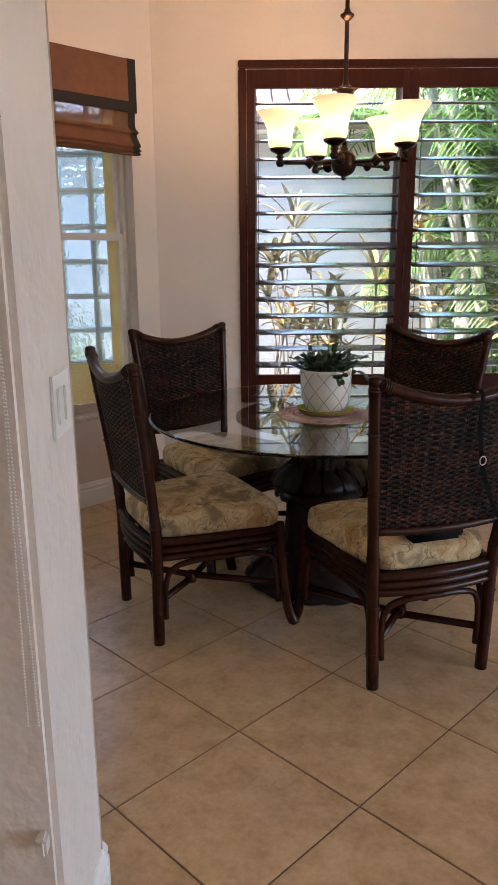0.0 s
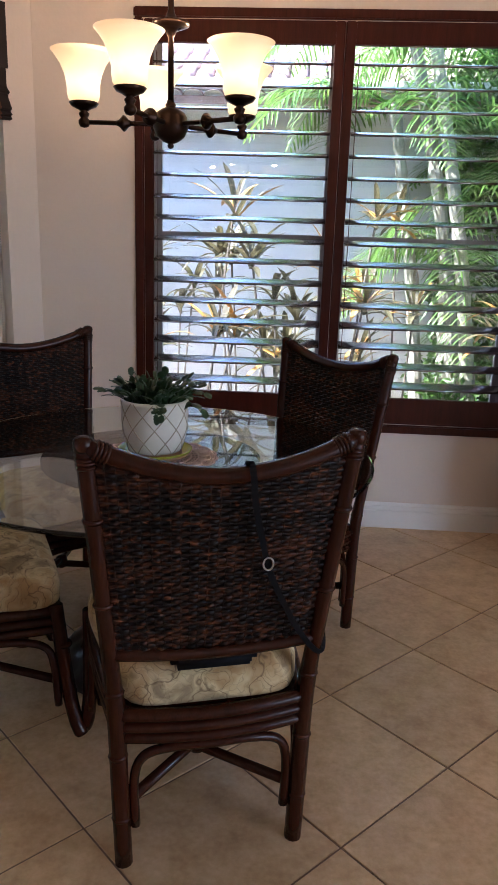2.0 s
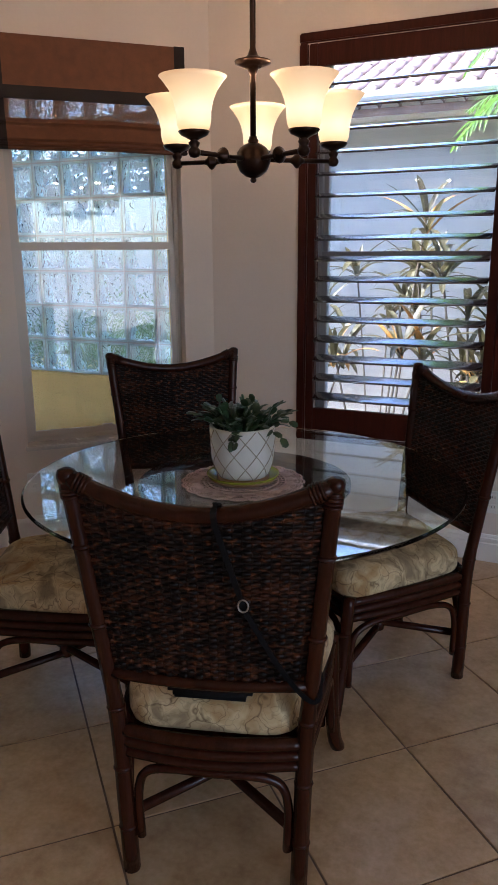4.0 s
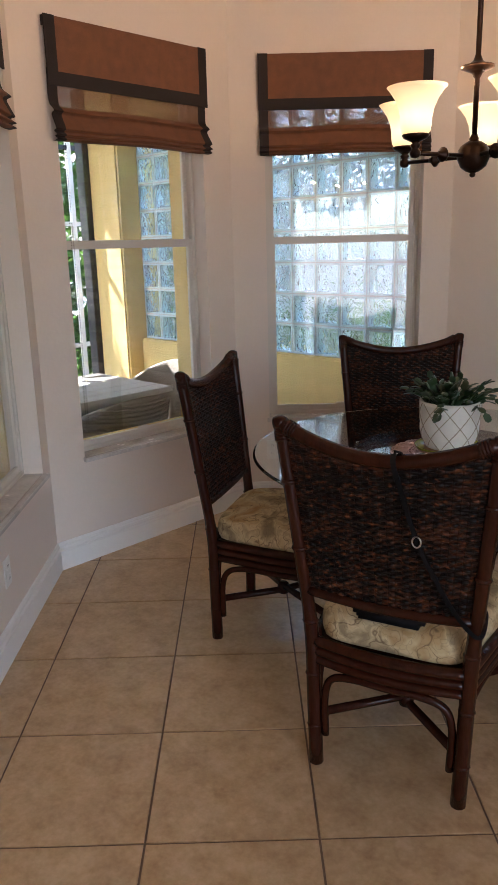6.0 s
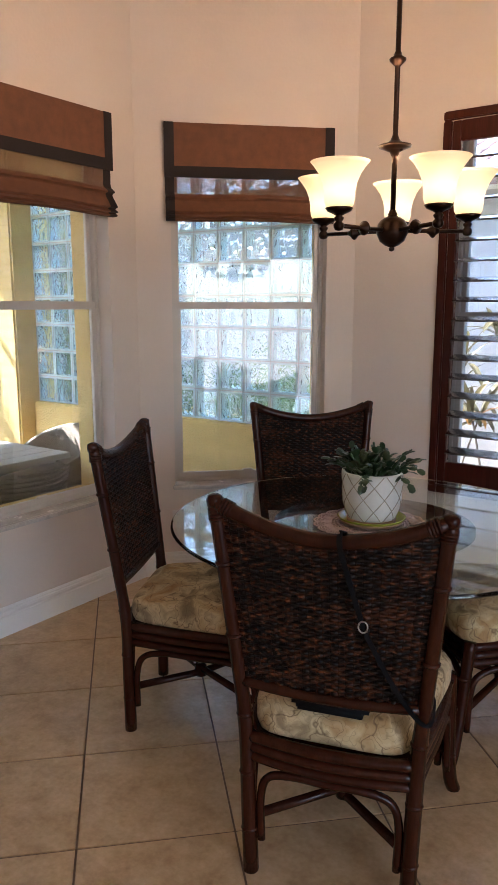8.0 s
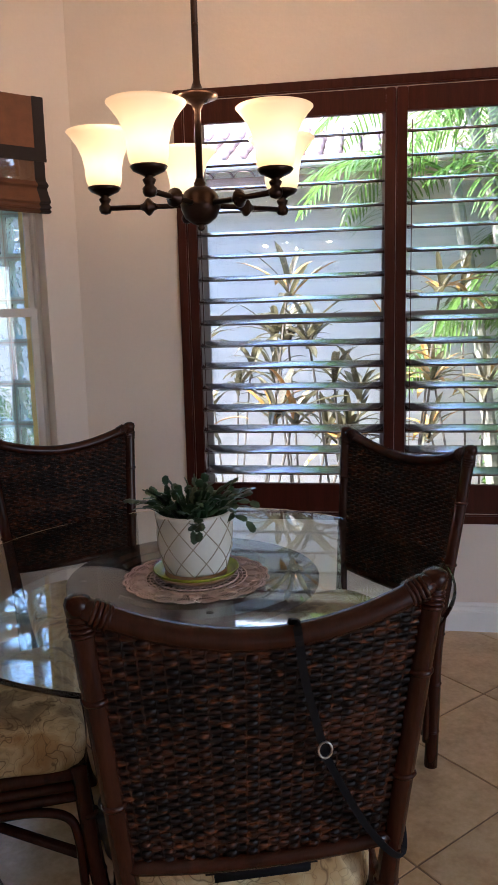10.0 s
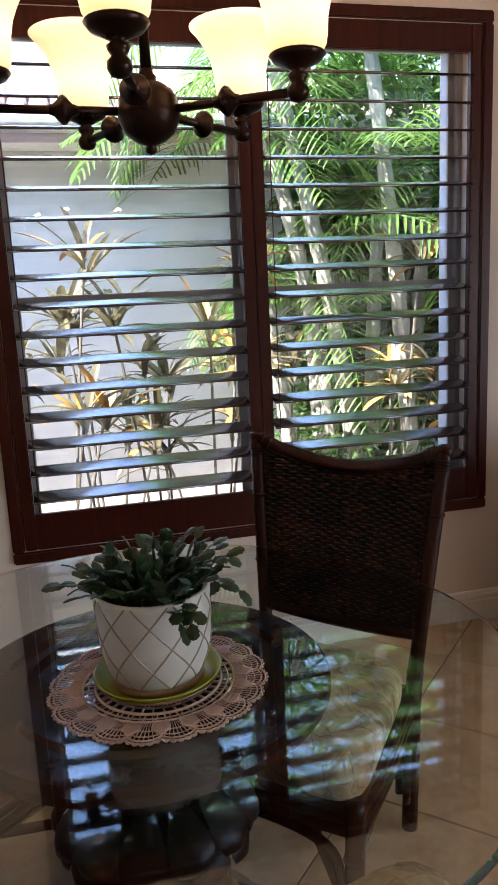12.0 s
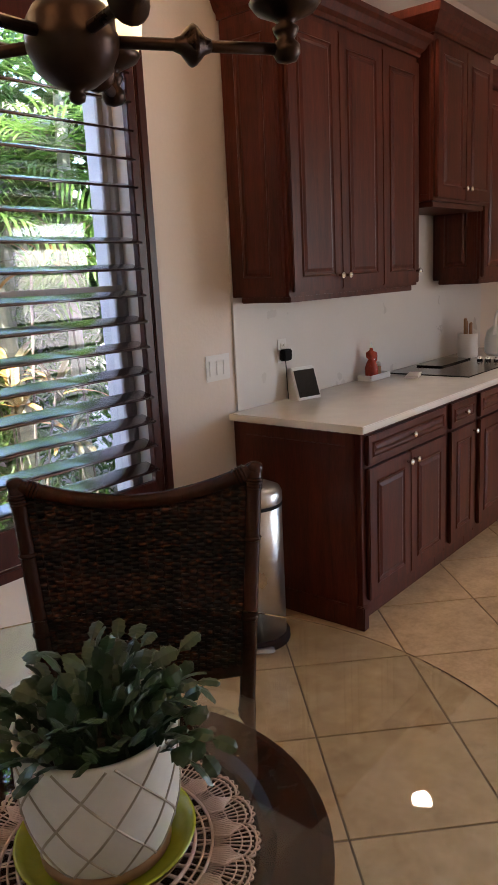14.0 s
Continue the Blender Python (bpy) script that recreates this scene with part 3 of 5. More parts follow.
    # crossed stretchers, bound where they meet
    part("cross_stretcher", tube([(-0.190, 0.012, 0.170), (0.0, 0.215, 0.155), (0.258, 0.490, 0.168)], 0.0135, 10), RATTAN, c, smooth=True)
    part("cross_stretcher", tube([(0.190, 0.012, 0.160), (0.0, 0.215, 0.137), (-0.258, 0.490, 0.158)], 0.0135, 10), RATTAN, c, smooth=True)
    part("cross_binding", lathe([(0.012, 0.120), (0.022, 0.126), (0.025, 0.146), (0.022, 0.166), (0.012, 0.172)], 14, m=Matrix.Translation((0, 0.215, 0))), RATTAN, c, smooth=True)
    # curved top rail, lower rail of the back and the bindings at the corners
    xs = [-0.277 + 0.554 * i / 24 for i in range(25)]
    part("top_rail", tube([(x, back_y(x, dip(x)), dip(x)) for x in xs], 0.0195, 12), RATTAN, c, smooth=True)
    part("lower_rail", tube([(x, back_y(x, 0.562) - 0.002, 0.558 + 0.012 * (x / 0.228) ** 2) for x in [-0.232 + 0.464 * i / 12 for i in range(13)]], 0.015, 10), RATTAN, c, smooth=True)
    bm = bmesh.new()
    for sx in (-1, 1):
        x = sx * 0.246
        rope_ring((x, back_y(x, dip(x)), dip(x)), (sx, 0, 0.45), 0.0195, bm, 4)
        rope_ring((sx * half_w(1.03), back_y(sx * half_w(1.03), 1.03), 1.03), (sx * 0.1, 0, 1), 0.0185, bm, 4)
    tagged(part("corner_binding", bm, RATTAN, c, smooth=True), kind="stuff")
    # woven panel: flat strands over and under upright stakes
    bm = bmesh.new()
    zs = []
    z = 0.578
    while z < 1.03:
        zs.append(z)
        z += 0.0088
    for row, z0 in enumerate(zs):
        run, prev = [], None
        n = 174
        for i in range(n + 1):
            u = -1 + 2 * i / n
            hw = half_w(z0) - 0.012
            x = u * hw
            if z0 > dip(x) - 0.008:
                if prev is not None:
                    prev = None
                continue
            over = math.sin(math.pi * (i / n * 25) + (row % 2) * math.pi) * (0.45 if row % 2 else 1.0)
            w = 0.0040 * over
            y = back_y(x, z0) + w
            h = 0.0048 + 0.0007 * abs(over)
            ring = [bm.verts.new((x, y - 0.0022, z0 - h)), bm.verts.new((x, y + 0.0022, z0 - h)), bm.verts.new((x, y + 0.0036, z0)), bm.verts.new((x, y + 0.0022, z0 + h)), bm.verts.new((x, y - 0.0022, z0 + h)), bm.verts.new((x, y - 0.0036, z0))]
            if prev:
                for k in range(6):
                    bm.faces.new((prev[k], ring[k], ring[(k + 1) % 6], prev[(k + 1) % 6]))
            prev = ring
    tagged(part("woven_panel", bm, WEAVE, c, "tightly woven dark rattan panel", smooth=True), kind="stuff")
    bm = bmesh.new()
    for i in range(26):
        u = -1 + 2 * i / 25
        pts = []
        for k in range(14):
            z = 0.565 + (dip(u * 0.25) - 0.565) * k / 13
            x = u * (half_w(z) - 0.012)
            pts.append((x, back_y(x, z), z))
        tube(pts, 0.0042, 5, bm)
    tagged(part("stake_lattice", bm, WEAVE, c, smooth=True), kind="stuff")
    # cushion, domed and rounded, with a welt round its edge
    bm = bmesh.new()
    N = 26
    rows = []
    for layer in range(9):
        t = layer / 8
        zz = 0.408 + 0.098 * t
        prof = math.sqrt(max(0.0, 1 - (2 * abs(t - 0.45)) ** 3.2)) if 0 < t < 1 else 0.0
        inset = 0.03 * (1 - prof) + 0.002
        ring = []
        for k in range(64):
            a = 2 * math.pi * k / 64
            ca, sa = math.cos(a), math.sin(a)
            q = (abs(ca) ** 7 + abs(sa) ** 7) ** (-1 / 7)
            wx = 0.252 + 0.042 * (sa * q)
            ring.append(bm.verts.new((ca * q * (wx - inset), 0.25 + sa * q * (0.258 - inset), zz)))
        rows.append(ring)
    for p, q in zip(rows, rows[1:]):
        for k in range(64):
            bm.faces.new((p[k], p[(k + 1) % 64], q[(k + 1) % 64], q[k]))
    bm.faces.new(rows[0][::-1])
    last = rows[-1]
    for s in range(1, 6):
        f = 1 - s / 6
        ring = [bm.verts.new((v.co.x * f, 0.25 + (v.co.y - 0.25) * f, 0.506 + 0.022 * (1 - f * f))) for v in rows[-1]]
        for k in range(64):
            bm.faces.new((last[k], last[(k + 1) % 64], ring[(k + 1) % 64], ring[k]))
        last = ring
    bm.faces.new(last)
    part("cushion", bm, FABRIC, c, "cream seat cushion printed with brown leaves", smooth=True)
    part("seat_board", box(-0.225, 0.225, 0.005, 0.485, 0.395, 0.412, 0.006), RATTAN, c)
    return c


def chair_pose(tl, tr):
    """From the two tips of the back (left and right as one sits) to the chair's frame."""
    mid = (Vector(tl) + Vector(tr)) / 2
    r = (Vector(tr) - Vector(tl)).normalized()
    f = Vector((-r.y, r.x))
    o = mid + f * 0.08
    return Matrix.Translation((o.x, o.y, 0)) @ Matrix.Rotation(math.atan2(r.y, r.x), 4, "Z")


CH_S = chair_pose((0.707, 2.234), (1.244, 2.396))
CH_R = chair_pose((1.457, 3.555), (1.074, 3.954))
CH_B = chair_pose((0.193, 4.089), (-0.225, 3.731))
CH_D = chair_pose((-0.287, 3.029), (-0.053, 2.547))
chair = make_chair(CH_S)
for cm in (CH_R, CH_B, CH_D):
    copy_thing(chair, cm)


# ---- table ----
GLASS = glass_mat("table_glass", (0.90, 0.96, 0.93))
TC, TR, TZ = Vector((0.645, 3.245, 0)), 0.735, 0.765
PEDESTAL = wood("carved_dark_wood", (0.014, 0.008, 0.006), 0.38, vary=0.5)
table = thing("dining_table", Matrix.Translation(TC), "round glass dining table on a carved dark wood pedestal", "table")
part("glass_top", lathe([(TR - 0.006, TZ - 0.013), (TR, TZ - 0.007), (TR - 0.001, TZ - 0.003), (TR - 0.008, TZ)], 128), GLASS, table, "thick clear glass top with a rounded edge", smooth=False).visible_shadow = False
part("top_ring", lathe([(0.20, TZ - 0.055), (0.32, TZ - 0.05), (0.362, TZ - 0.038), (0.362, TZ - 0.022), (0.345, TZ - 0.0150), (0.285, TZ - 0.0150), (0.270, TZ - 0.024), (0.262, TZ - 0.024), (0.250, TZ - 0.016), (0.235, TZ - 0.016), (0.225, TZ - 0.03), (0.02, TZ - 0.03)], 64), RATTAN, table, smooth=False)
for k in range(4):
    part("bumper", lathe([(0.010, TZ - 0.0149), (0.010, TZ - 0.0136), (0.0, TZ - 0.0136)], 14, m=Matrix.Rotation(radians(20 + 90 * k), 4, "Z") @ Matrix.Translation((0.315, 0, 0))), BLACKW, table)


def carved(profile, lobes, depth, seg=96, twist=0.0):
    """A turned shape with carved flutes running up it."""
    bm = bmesh.new()
    rings = []
    for rr, z in profile:
        ring = []
        for k in range(seg):
            a = 2 * math.pi * k / seg
            q = rr * (1 + depth * (abs(math.cos(lobes * (a + twist * z) / 2)) - 0.6))
            ring.append(bm.verts.new((q * math.cos(a), q * math.sin(a), z)))
        rings.append(ring)
    for p, q in zip(rings, rings[1:]):
        for k in range(seg):
            bm.faces.new((p[k], p[(k + 1) % seg], q[(k + 1) % seg], q[k]))
    bm.faces.new(rings[0][::-1]), bm.faces.new(rings[-1])
    return bm


part("vase_top", carved([(0.115, 0.520), (0.118, 0.55), (0.130, 0.60), (0.155, 0.65), (0.185, 0.685), (0.19, TZ - 0.055)], 22, 0.09), PEDESTAL, table, smooth=True)
part("column", carved([(0.22, 0.12), (0.17, 0.16), (0.145, 0.22), (0.135, 0.30), (0.14, 0.38), (0.15, 0.43), (0.13, 0.52)], 14, 0.16, twist=2.0), PEDESTAL, table, smooth=True)
part("base", carved([(0.31, 0.0), (0.325, 0.012), (0.315, 0.035), (0.295, 0.045), (0.29, 0.065), (0.26, 0.085), (0.245, 0.10), (0.215, 0.13)], 14, 0.05), PEDESTAL, table, smooth=True)
# a ruff of carved leaves under the flared top
leafbm = bmesh.new()
for t in range(9):
    w = math.sin(math.pi * (0.12 + 0.88 * t / 8) * 0.93) * 0.036 + 0.002
    y, z = 0.125 + 0.075 * math.sin(t / 8 * 2.2), 0.535 - 0.115 * t / 8 + (0.03 if t > 6 else 0.0) * (t - 6) / 2
    for k in range(5):
        f = (k - 2) / 2
        leafbm.verts.new((w * f, y + 0.012 * (1 - f * f), z))
leafbm.verts.ensure_lookup_table()
for t in range(8):
    for k in range(4):
        v = leafbm.verts
        leafbm.faces.new((v[t * 5 + k], v[t * 5 + k + 1], v[t * 5 + k + 6], v[t * 5 + k + 5]))
leafme = mesh_of(leafbm, "carved_leaf", PEDESTAL, True)
for row, (n, dz_, sc) in enumerate(((13, 0.0, 1.0), (13, -0.055, 0.93))):
    for k in range(n):
        lf = new("carved_leaf", leafme)
        lf.parent = table
        lf.matrix_basis = pose(0, 0, dz_, 0, 0, 360 * (k + 0.5 * row) / n) @ Matrix.Diagonal((1.15, sc, 1, 1))


# ---- shutters ----
sh = thing("plantation_shutter", pose(0, 0, 0), "dark cherry plantation shutters with wide open louvres, in the wide window", "shutter")
X0, X1, Z0, Z1 = SHUT
FY = 4.642
FR = 0.045
part("outer_frame", box(X0, X1, FY, FY + 0.018, Z1 - FR, Z1, 0.006), DARKWOOD, sh)
part("outer_frame", box(X0, X1, FY, FY + 0.018, Z0, Z0 + FR, 0.006), DARKWOOD, sh)
part("outer_frame", box(X0, X0 + FR, FY, FY + 0.018, Z0 + FR, Z1 - FR, 0.006), DARKWOOD, sh)
part("outer_frame", box(X1 - FR, X1, FY, FY + 0.018, Z0 + FR, Z1 - FR, 0.006), DARKWOOD, sh)
XM = (X0 + X1) / 2
ST = 0.045
for px0, px1 in ((X0 + FR + 0.002, XM - 0.0015), (XM + 0.0015, X1 - FR - 0.002)):
    za, zb = Z0 + FR + 0.003, Z1 - FR - 0.003
    for q0, q1 in ((px0, px0 + ST), (px1 - ST, px1)):
        part("stile", box(q0, q1, FY + 0.008, FY + 0.040, za, zb, 0.004), DARKWOOD, sh)
    for r0, r1 in ((za, 0.705), (2.342, zb)):
        part("rail", box(px0 + ST, px1 - ST, FY + 0.010, FY + 0.038, r0, r1, 0.003), DARKWOOD, sh)
    me = None
    for k in range(16):
        if me is None:
            bm = bmesh.new()
            half = (px1 - px0) / 2 - ST - 0.003
            for x in (-half, half):
                for i in range(14):
                    a = 2 * math.pi * (i + 0.5) / 14
                    ca, sa = math.cos(a), math.sin(a)
                    bm.verts.new((x, 0.0445 * math.copysign(abs(ca) ** 0.7, ca), 0.0058 * math.copysign(abs(sa) ** 0.35, sa)))
            bm.verts.ensure_lookup_table()
            for i in range(14):
                bm.faces.new((bm.verts[i], bm.verts[(i + 1) % 14], bm.verts[14 + (i + 1) % 14], bm.verts[14 + i]))
            bm.faces.new([bm.verts[i] for i in range(13, -1, -1)]), bm.faces.new([bm.verts[14 + i] for i in range(14)])
            me = mesh_of(bm, "louvre", LOUVREW, True)
        lv = new("louvre", me)
        lv.parent = sh
        lv.matrix_basis = pose((px0 + px1) / 2, FY + 0.024, 2.263 - 0.0997 * k, 14 + 0.6 * math.sin(k * 2.1 + px0))
    part("tilt_rod", tube([(px0 + ST + 0.02, FY - 0.012, 0.72), (px0 + ST + 0.02, FY - 0.012, 2.30)], 0.002, 6), DARKWOOD, sh)

# these white frames take the grey with backlit shade in its colour
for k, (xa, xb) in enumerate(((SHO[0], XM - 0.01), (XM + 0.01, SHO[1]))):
    hung_window((0, WALL_Y), (1, WALL_Y), xa, xb, SHO[2], SHO[3], 0.11, "window_%d" % (k + 4), 1.475, ALU_BACKLIT, "white double-hung window behind the dark shutters")
tagged(part("window_mullion", box(XM - 0.0098, XM + 0.0098, WALL_Y + 0.10, WALL_Y + 0.3, SHO[2] + 0.001, SHO[3] - 0.001), ALU), "white post between two windows", "mullion", kind="structure")

# ---- chandelier ----
BRONZE = paint("dark_bronze", (0.032, 0.017, 0.012), 0.3, 0.85, vary=0.35, scale=14, bump=0.1)


def shade_mat():
    """Frosted glass lit by the bulb inside it."""
    m, n, l, b = principled("frosted_shade")
    b.inputs["Base Color"].default_value, b.inputs["Roughness"].default_value = (0.9, 0.78, 0.6, 1), 0.5
    tc, sep, ramp = n.new("ShaderNodeTexCoord"), n.new("ShaderNodeSeparateXYZ"), n.new("ShaderNodeValToRGB")
    l.new(tc.outputs["Generated"], sep.inputs[0]), l.new(sep.outputs["Z"], ramp.inputs[0])
    e = ramp.color_ramp.elements
    e[0].position, e[0].color = 0.0, (1.0, 0.56, 0.20, 1)
    e[1].position, e[1].color = 1.0, (0.50, 0.27, 0.10, 1)
    x = e.new(0.35)
    x.color = (1.0, 0.80, 0.45, 1)
    x = e.new(0.62)
    x.color = (0.90, 0.58, 0.25, 1)
    l.new(ramp.outputs[0], b.inputs["Emission Color"])
    b.inputs["Emission Strength"].default_value = SHADE_GLOW
    return m


SHADE_GLOW, BULB_W = 0.14, 0.62
SHADE = shade_mat()
CX, CY = 0.717, 3.171
ch = thing("chandelier", pose(CX, CY, 0), "dark bronze five-arm chandelier with lit frosted shades above the table", "chandelier")
part("body", lathe([(0.002, 1.7060), (0.008, 1.7090), (0.010, 1.7149), (0.007, 1.7194), (0.022, 1.7246), (0.040, 1.7380), (0.050, 1.7604), (0.0515, 1.7731), (0.048, 1.7805), (0.048, 1.7909), (0.040, 1.8036), (0.026, 1.8133), (0.014, 1.8177), (0.016, 1.8237), (0.012, 1.8297), (0.011, 1.8356)], 32), BRONZE, ch, smooth=True)
part("stem", lathe([(0.0085, 1.828), (0.0085, 2.000), (0.012, 2.005), (0.016, 2.015), (0.030, 2.021), (0.052, 2.030), (0.053, 2.036), (0.030, 2.042), (0.016, 2.050), (0.010, 2.064), (0.0085, 2.07), (0.0085, 2.270), (0.013, 2.275), (0.026, 2.287), (0.027, 2.293), (0.014, 2.301), (0.012, 2.309), (0.0085, 2.315), (0.0085, CEIL_Z - 0.02)], 24), BRONZE, ch, smooth=True)
part("ceiling_canopy", lathe([(0.012, CEIL_Z - 0.06), (0.04, CEIL_Z - 0.045), (0.062, CEIL_Z - 0.02), (0.066, CEIL_Z - 0.001)], 28), BRONZE, ch, smooth=True)
for k in range(5):
    a = radians(111 + 72 * k)
    m = Matrix.Rotation(a, 4, "Z")
    arm = part("arm", tube([m @ Vector((r, 0, 1.7716)) for r in (0.03, 0.15, 0.250)], 0.0068, 10), BRONZE, ch, smooth=True)
    at = Matrix.Translation(m @ Vector((0.135, 0, 1.7716))) @ m @ Matrix.Rotation(radians(90), 4, "Y")
    part("arm_collar", lathe([(0.007, -0.022), (0.010, -0.014), (0.021, -0.004), (0.023, 0.0), (0.021, 0.004), (0.010, 0.014), (0.007, 0.022)], 18, m=at), BRONZE, arm, smooth=True)
    c = Matrix.Translation(m @ Vector((0.250, 0, 0)))
    part("cup", lathe([(0.002, 1.7559), (0.012, 1.7589), (0.0165, 1.7671), (0.0165, 1.7760), (0.010, 1.7827), (0.014, 1.7894), (0.016, 1.7947), (0.009, 1.7999), (0.018, 1.8051), (0.036, 1.8133), (0.043, 1.8222), (0.041, 1.8245), (0.002, 1.8245)], 24, m=c), BRONZE, arm, smooth=True)
    part("shade", lathe([(0.038, 1.8248), (0.044, 1.8349), (0.0465, 1.8498), (0.0475, 1.8721), (0.053, 1.8982), (0.064, 1.9243), (0.080, 1.9466), (0.090, 1.9578), (0.0875, 1.9582), (0.078, 1.9459), (0.062, 1.9235), (0.051, 1.8982), (0.0455, 1.8721), (0.0445, 1.8498), (0.042, 1.8364), (0.036, 1.8263)], 40, m=c), SHADE, arm, "frosted glass bell shade, lit", smooth=True)
    lamp = new("bulb", bpy.data.lights.new("bulb", "POINT"))
    lamp.data.energy, lamp.data.color, lamp.data.shadow_soft_size = BULB_W, (1.0, 0.66, 0.36), 0.02
    lamp.parent = arm
    lamp.location = m @ Vector((0.250, 0, 1.9615))

# ---- things on the table ----
CROCHET = paint("crochet_cotton", (0.58, 0.43, 0.36), 0.9, vary=0.12, scale=60, bump=0.6, fine=500, depth=0.002)
POT = paint("white_glazed_pot", (0.70, 0.67, 0.60), 0.35, vary=0.06, scale=10, bump=0.05)
POTLINE = paint("taupe_glaze_line", (0.36, 0.31, 0.23), 0.5, vary=0.2, scale=30)
LIME = paint("lime_glaze", (0.34, 0.36, 0.03), 0.2, vary=0.15, scale=12, bump=0.03)
CLAY = paint("tan_clay", (0.34, 0.20, 0.09), 0.6, vary=0.15, scale=20)
SOIL = paint("potting_soil", (0.02, 0.013, 0.009), 0.95, vary=0.5, scale=60, bump=1.0, fine=120, depth=0.01)
LEAF = paint("cactus_leaf", (0.022, 0.052, 0.018), 0.36, vary=0.35, scale=18, bump=0.1, coat=0.1)
PX, PY = 0.665, 3.190
dz = TZ + 0.0005
doily = thing("doily", pose(PX, PY, dz, 0, 0, 12), "round pinkish-beige crocheted doily with a scalloped edge, on the glass table", "doily")
bm = bmesh.new()


def thread(pts, r=0.0016, closed=False, seg=5):
    tube([(p[0], p[1], r + (p[2] if len(p) > 2 else 0)) for p in pts], r, seg, bm, closed)


def polar(r, a):
    return (r * math.cos(a), r * math.sin(a))


for r, w in ((0.055, 0.0028), (0.085, 0.0022), (0.098, 0.0022), (0.118, 0.003), (0.131, 0.0018), (0.142, 0.0025)):
    thread([polar(r, 2 * math.pi * i / 90) for i in range(90)], w, True)
for i in range(72):
    a = 2 * math.pi * i / 72
    thread([polar(0.055, a), polar(0.098, a)], 0.0016, seg=4)
    if i % 2:
        thread([polar(0.098, a), polar(0.118, a + 0.02)], 0.0026, seg=4)
    thread([polar(0.118, a), polar(0.142, a + (0.03 if i % 2 else -0.03))], 0.0014, seg=4)
N = 20
for i in range(N):
    a0, d = 2 * math.pi * i / N, 2 * math.pi / N
    # solid petals between open fans
    for k in range(9):
        f = (k - 4) / 4
        thread([polar(0.143, a0 + d * 0.26 * f), polar(0.165, a0 + d * 0.30 * f), polar(0.185 - 0.012 * abs(f), a0 + d * 0.10 * f)], 0.0021, seg=4)
    for k in range(7):
        f = (k - 3) / 3
        thread([polar(0.145, a0 + d / 2 + d * 0.18 * f), polar(0.198 - 0.004 * f * f, a0 + d / 2 + d * 0.46 * f)], 0.0011, seg=4)
    for rr, ww in ((0.166, 0.0012), (0.182, 0.0012), (0.194, 0.0018), (0.202, 0.0018)):
        thread([polar(rr - 0.010 * abs(2 * q / 12 - 1) ** 2.5, a0 + d * (q / 12)) for q in range(13)], ww, seg=4)
    for q in range(5):
        thread([polar(0.200 - 0.010 * abs(2 * (q + e) / 5 - 1) ** 2.5 + 0.007 * math.sin(math.pi * e), a0 + d * (q + e) / 5) for e in (0, 0.25, 0.5, 0.75, 1)], 0.0016, seg=4)
tagged(part("crochet", bm, CROCHET, doily, smooth=True), kind="stuff")
bm = lathe([(0.0, 0.0005), (0.085, 0.0005), (0.085, 0.003), (0.0, 0.003)], 40)
part("centre", bm, CROCHET, doily)

sz = dz + 0.005
saucer = thing("saucer", pose(PX, PY, sz), "glossy lime green ceramic saucer under the plant pot", "saucer")
part("dish", lathe([(0.070, 0.0), (0.098, 0.003), (0.112, 0.012), (0.119, 0.024), (0.121, 0.026), (0.117, 0.027), (0.108, 0.016), (0.096, 0.008), (0.0, 0.006)], 56), LIME, saucer, smooth=True)
part("rim_underside", lathe([(0.071, -0.0006), (0.099, 0.0022), (0.1135, 0.0115), (0.118, 0.019), (0.112, 0.012), (0.098, 0.004), (0.07, 0.001)], 56), CLAY, saucer, smooth=True)
pz = sz + 0.0065
pot = thing("plant_pot", pose(PX, PY, pz), "white ceramic plant pot with a raised taupe diamond lattice", "plant pot")
part("foot", lathe([(0.083, 0.0), (0.087, 0.004), (0.087, 0.014), (0.080, 0.016), (0.0, 0.016)], 48), CLAY, pot, smooth=True)


def pot_r(z):
    t = z / 0.172
    return 0.080 + 0.020 * min(1, t * 2.6) ** 0.6 + 0.008 * t


prof = [(pot_r(z), z + 0.012) for z in [0.172 * i / 14 for i in range(15)]]
part("bowl", lathe([(0.04, 0.012)] + prof + [(prof[-1][0] - 0.007, 0.184), (prof[-1][0] - 0.012, 0.150), (0.0, 0.150)], 64), POT, pot, smooth=True)
for s1 in (-1, 1):
    for i in range(9):
        pts = []
        for k in range(22):
            z = 0.168 * k / 21
            a = 2 * math.pi * i / 9 + s1 * z / 0.168 * 1.35
            r = pot_r(z) + 0.0002
            pts.append((r * math.cos(a), r * math.sin(a), z + 0.012))
        part("lattice_line", tube(pts, 0.0018, 6), POTLINE, pot)
part("soil", lathe([(0.0, 0.1505), (0.094, 0.1505), (0.094, 0.158), (0.05, 0.162), (0.0, 0.163)], 32), SOIL, pot)

plant = thing("christmas_cactus", pose(PX, PY, pz + 0.158), "leafy dark green Christmas cactus in the white pot", "plant")
rng = random.Random(7)


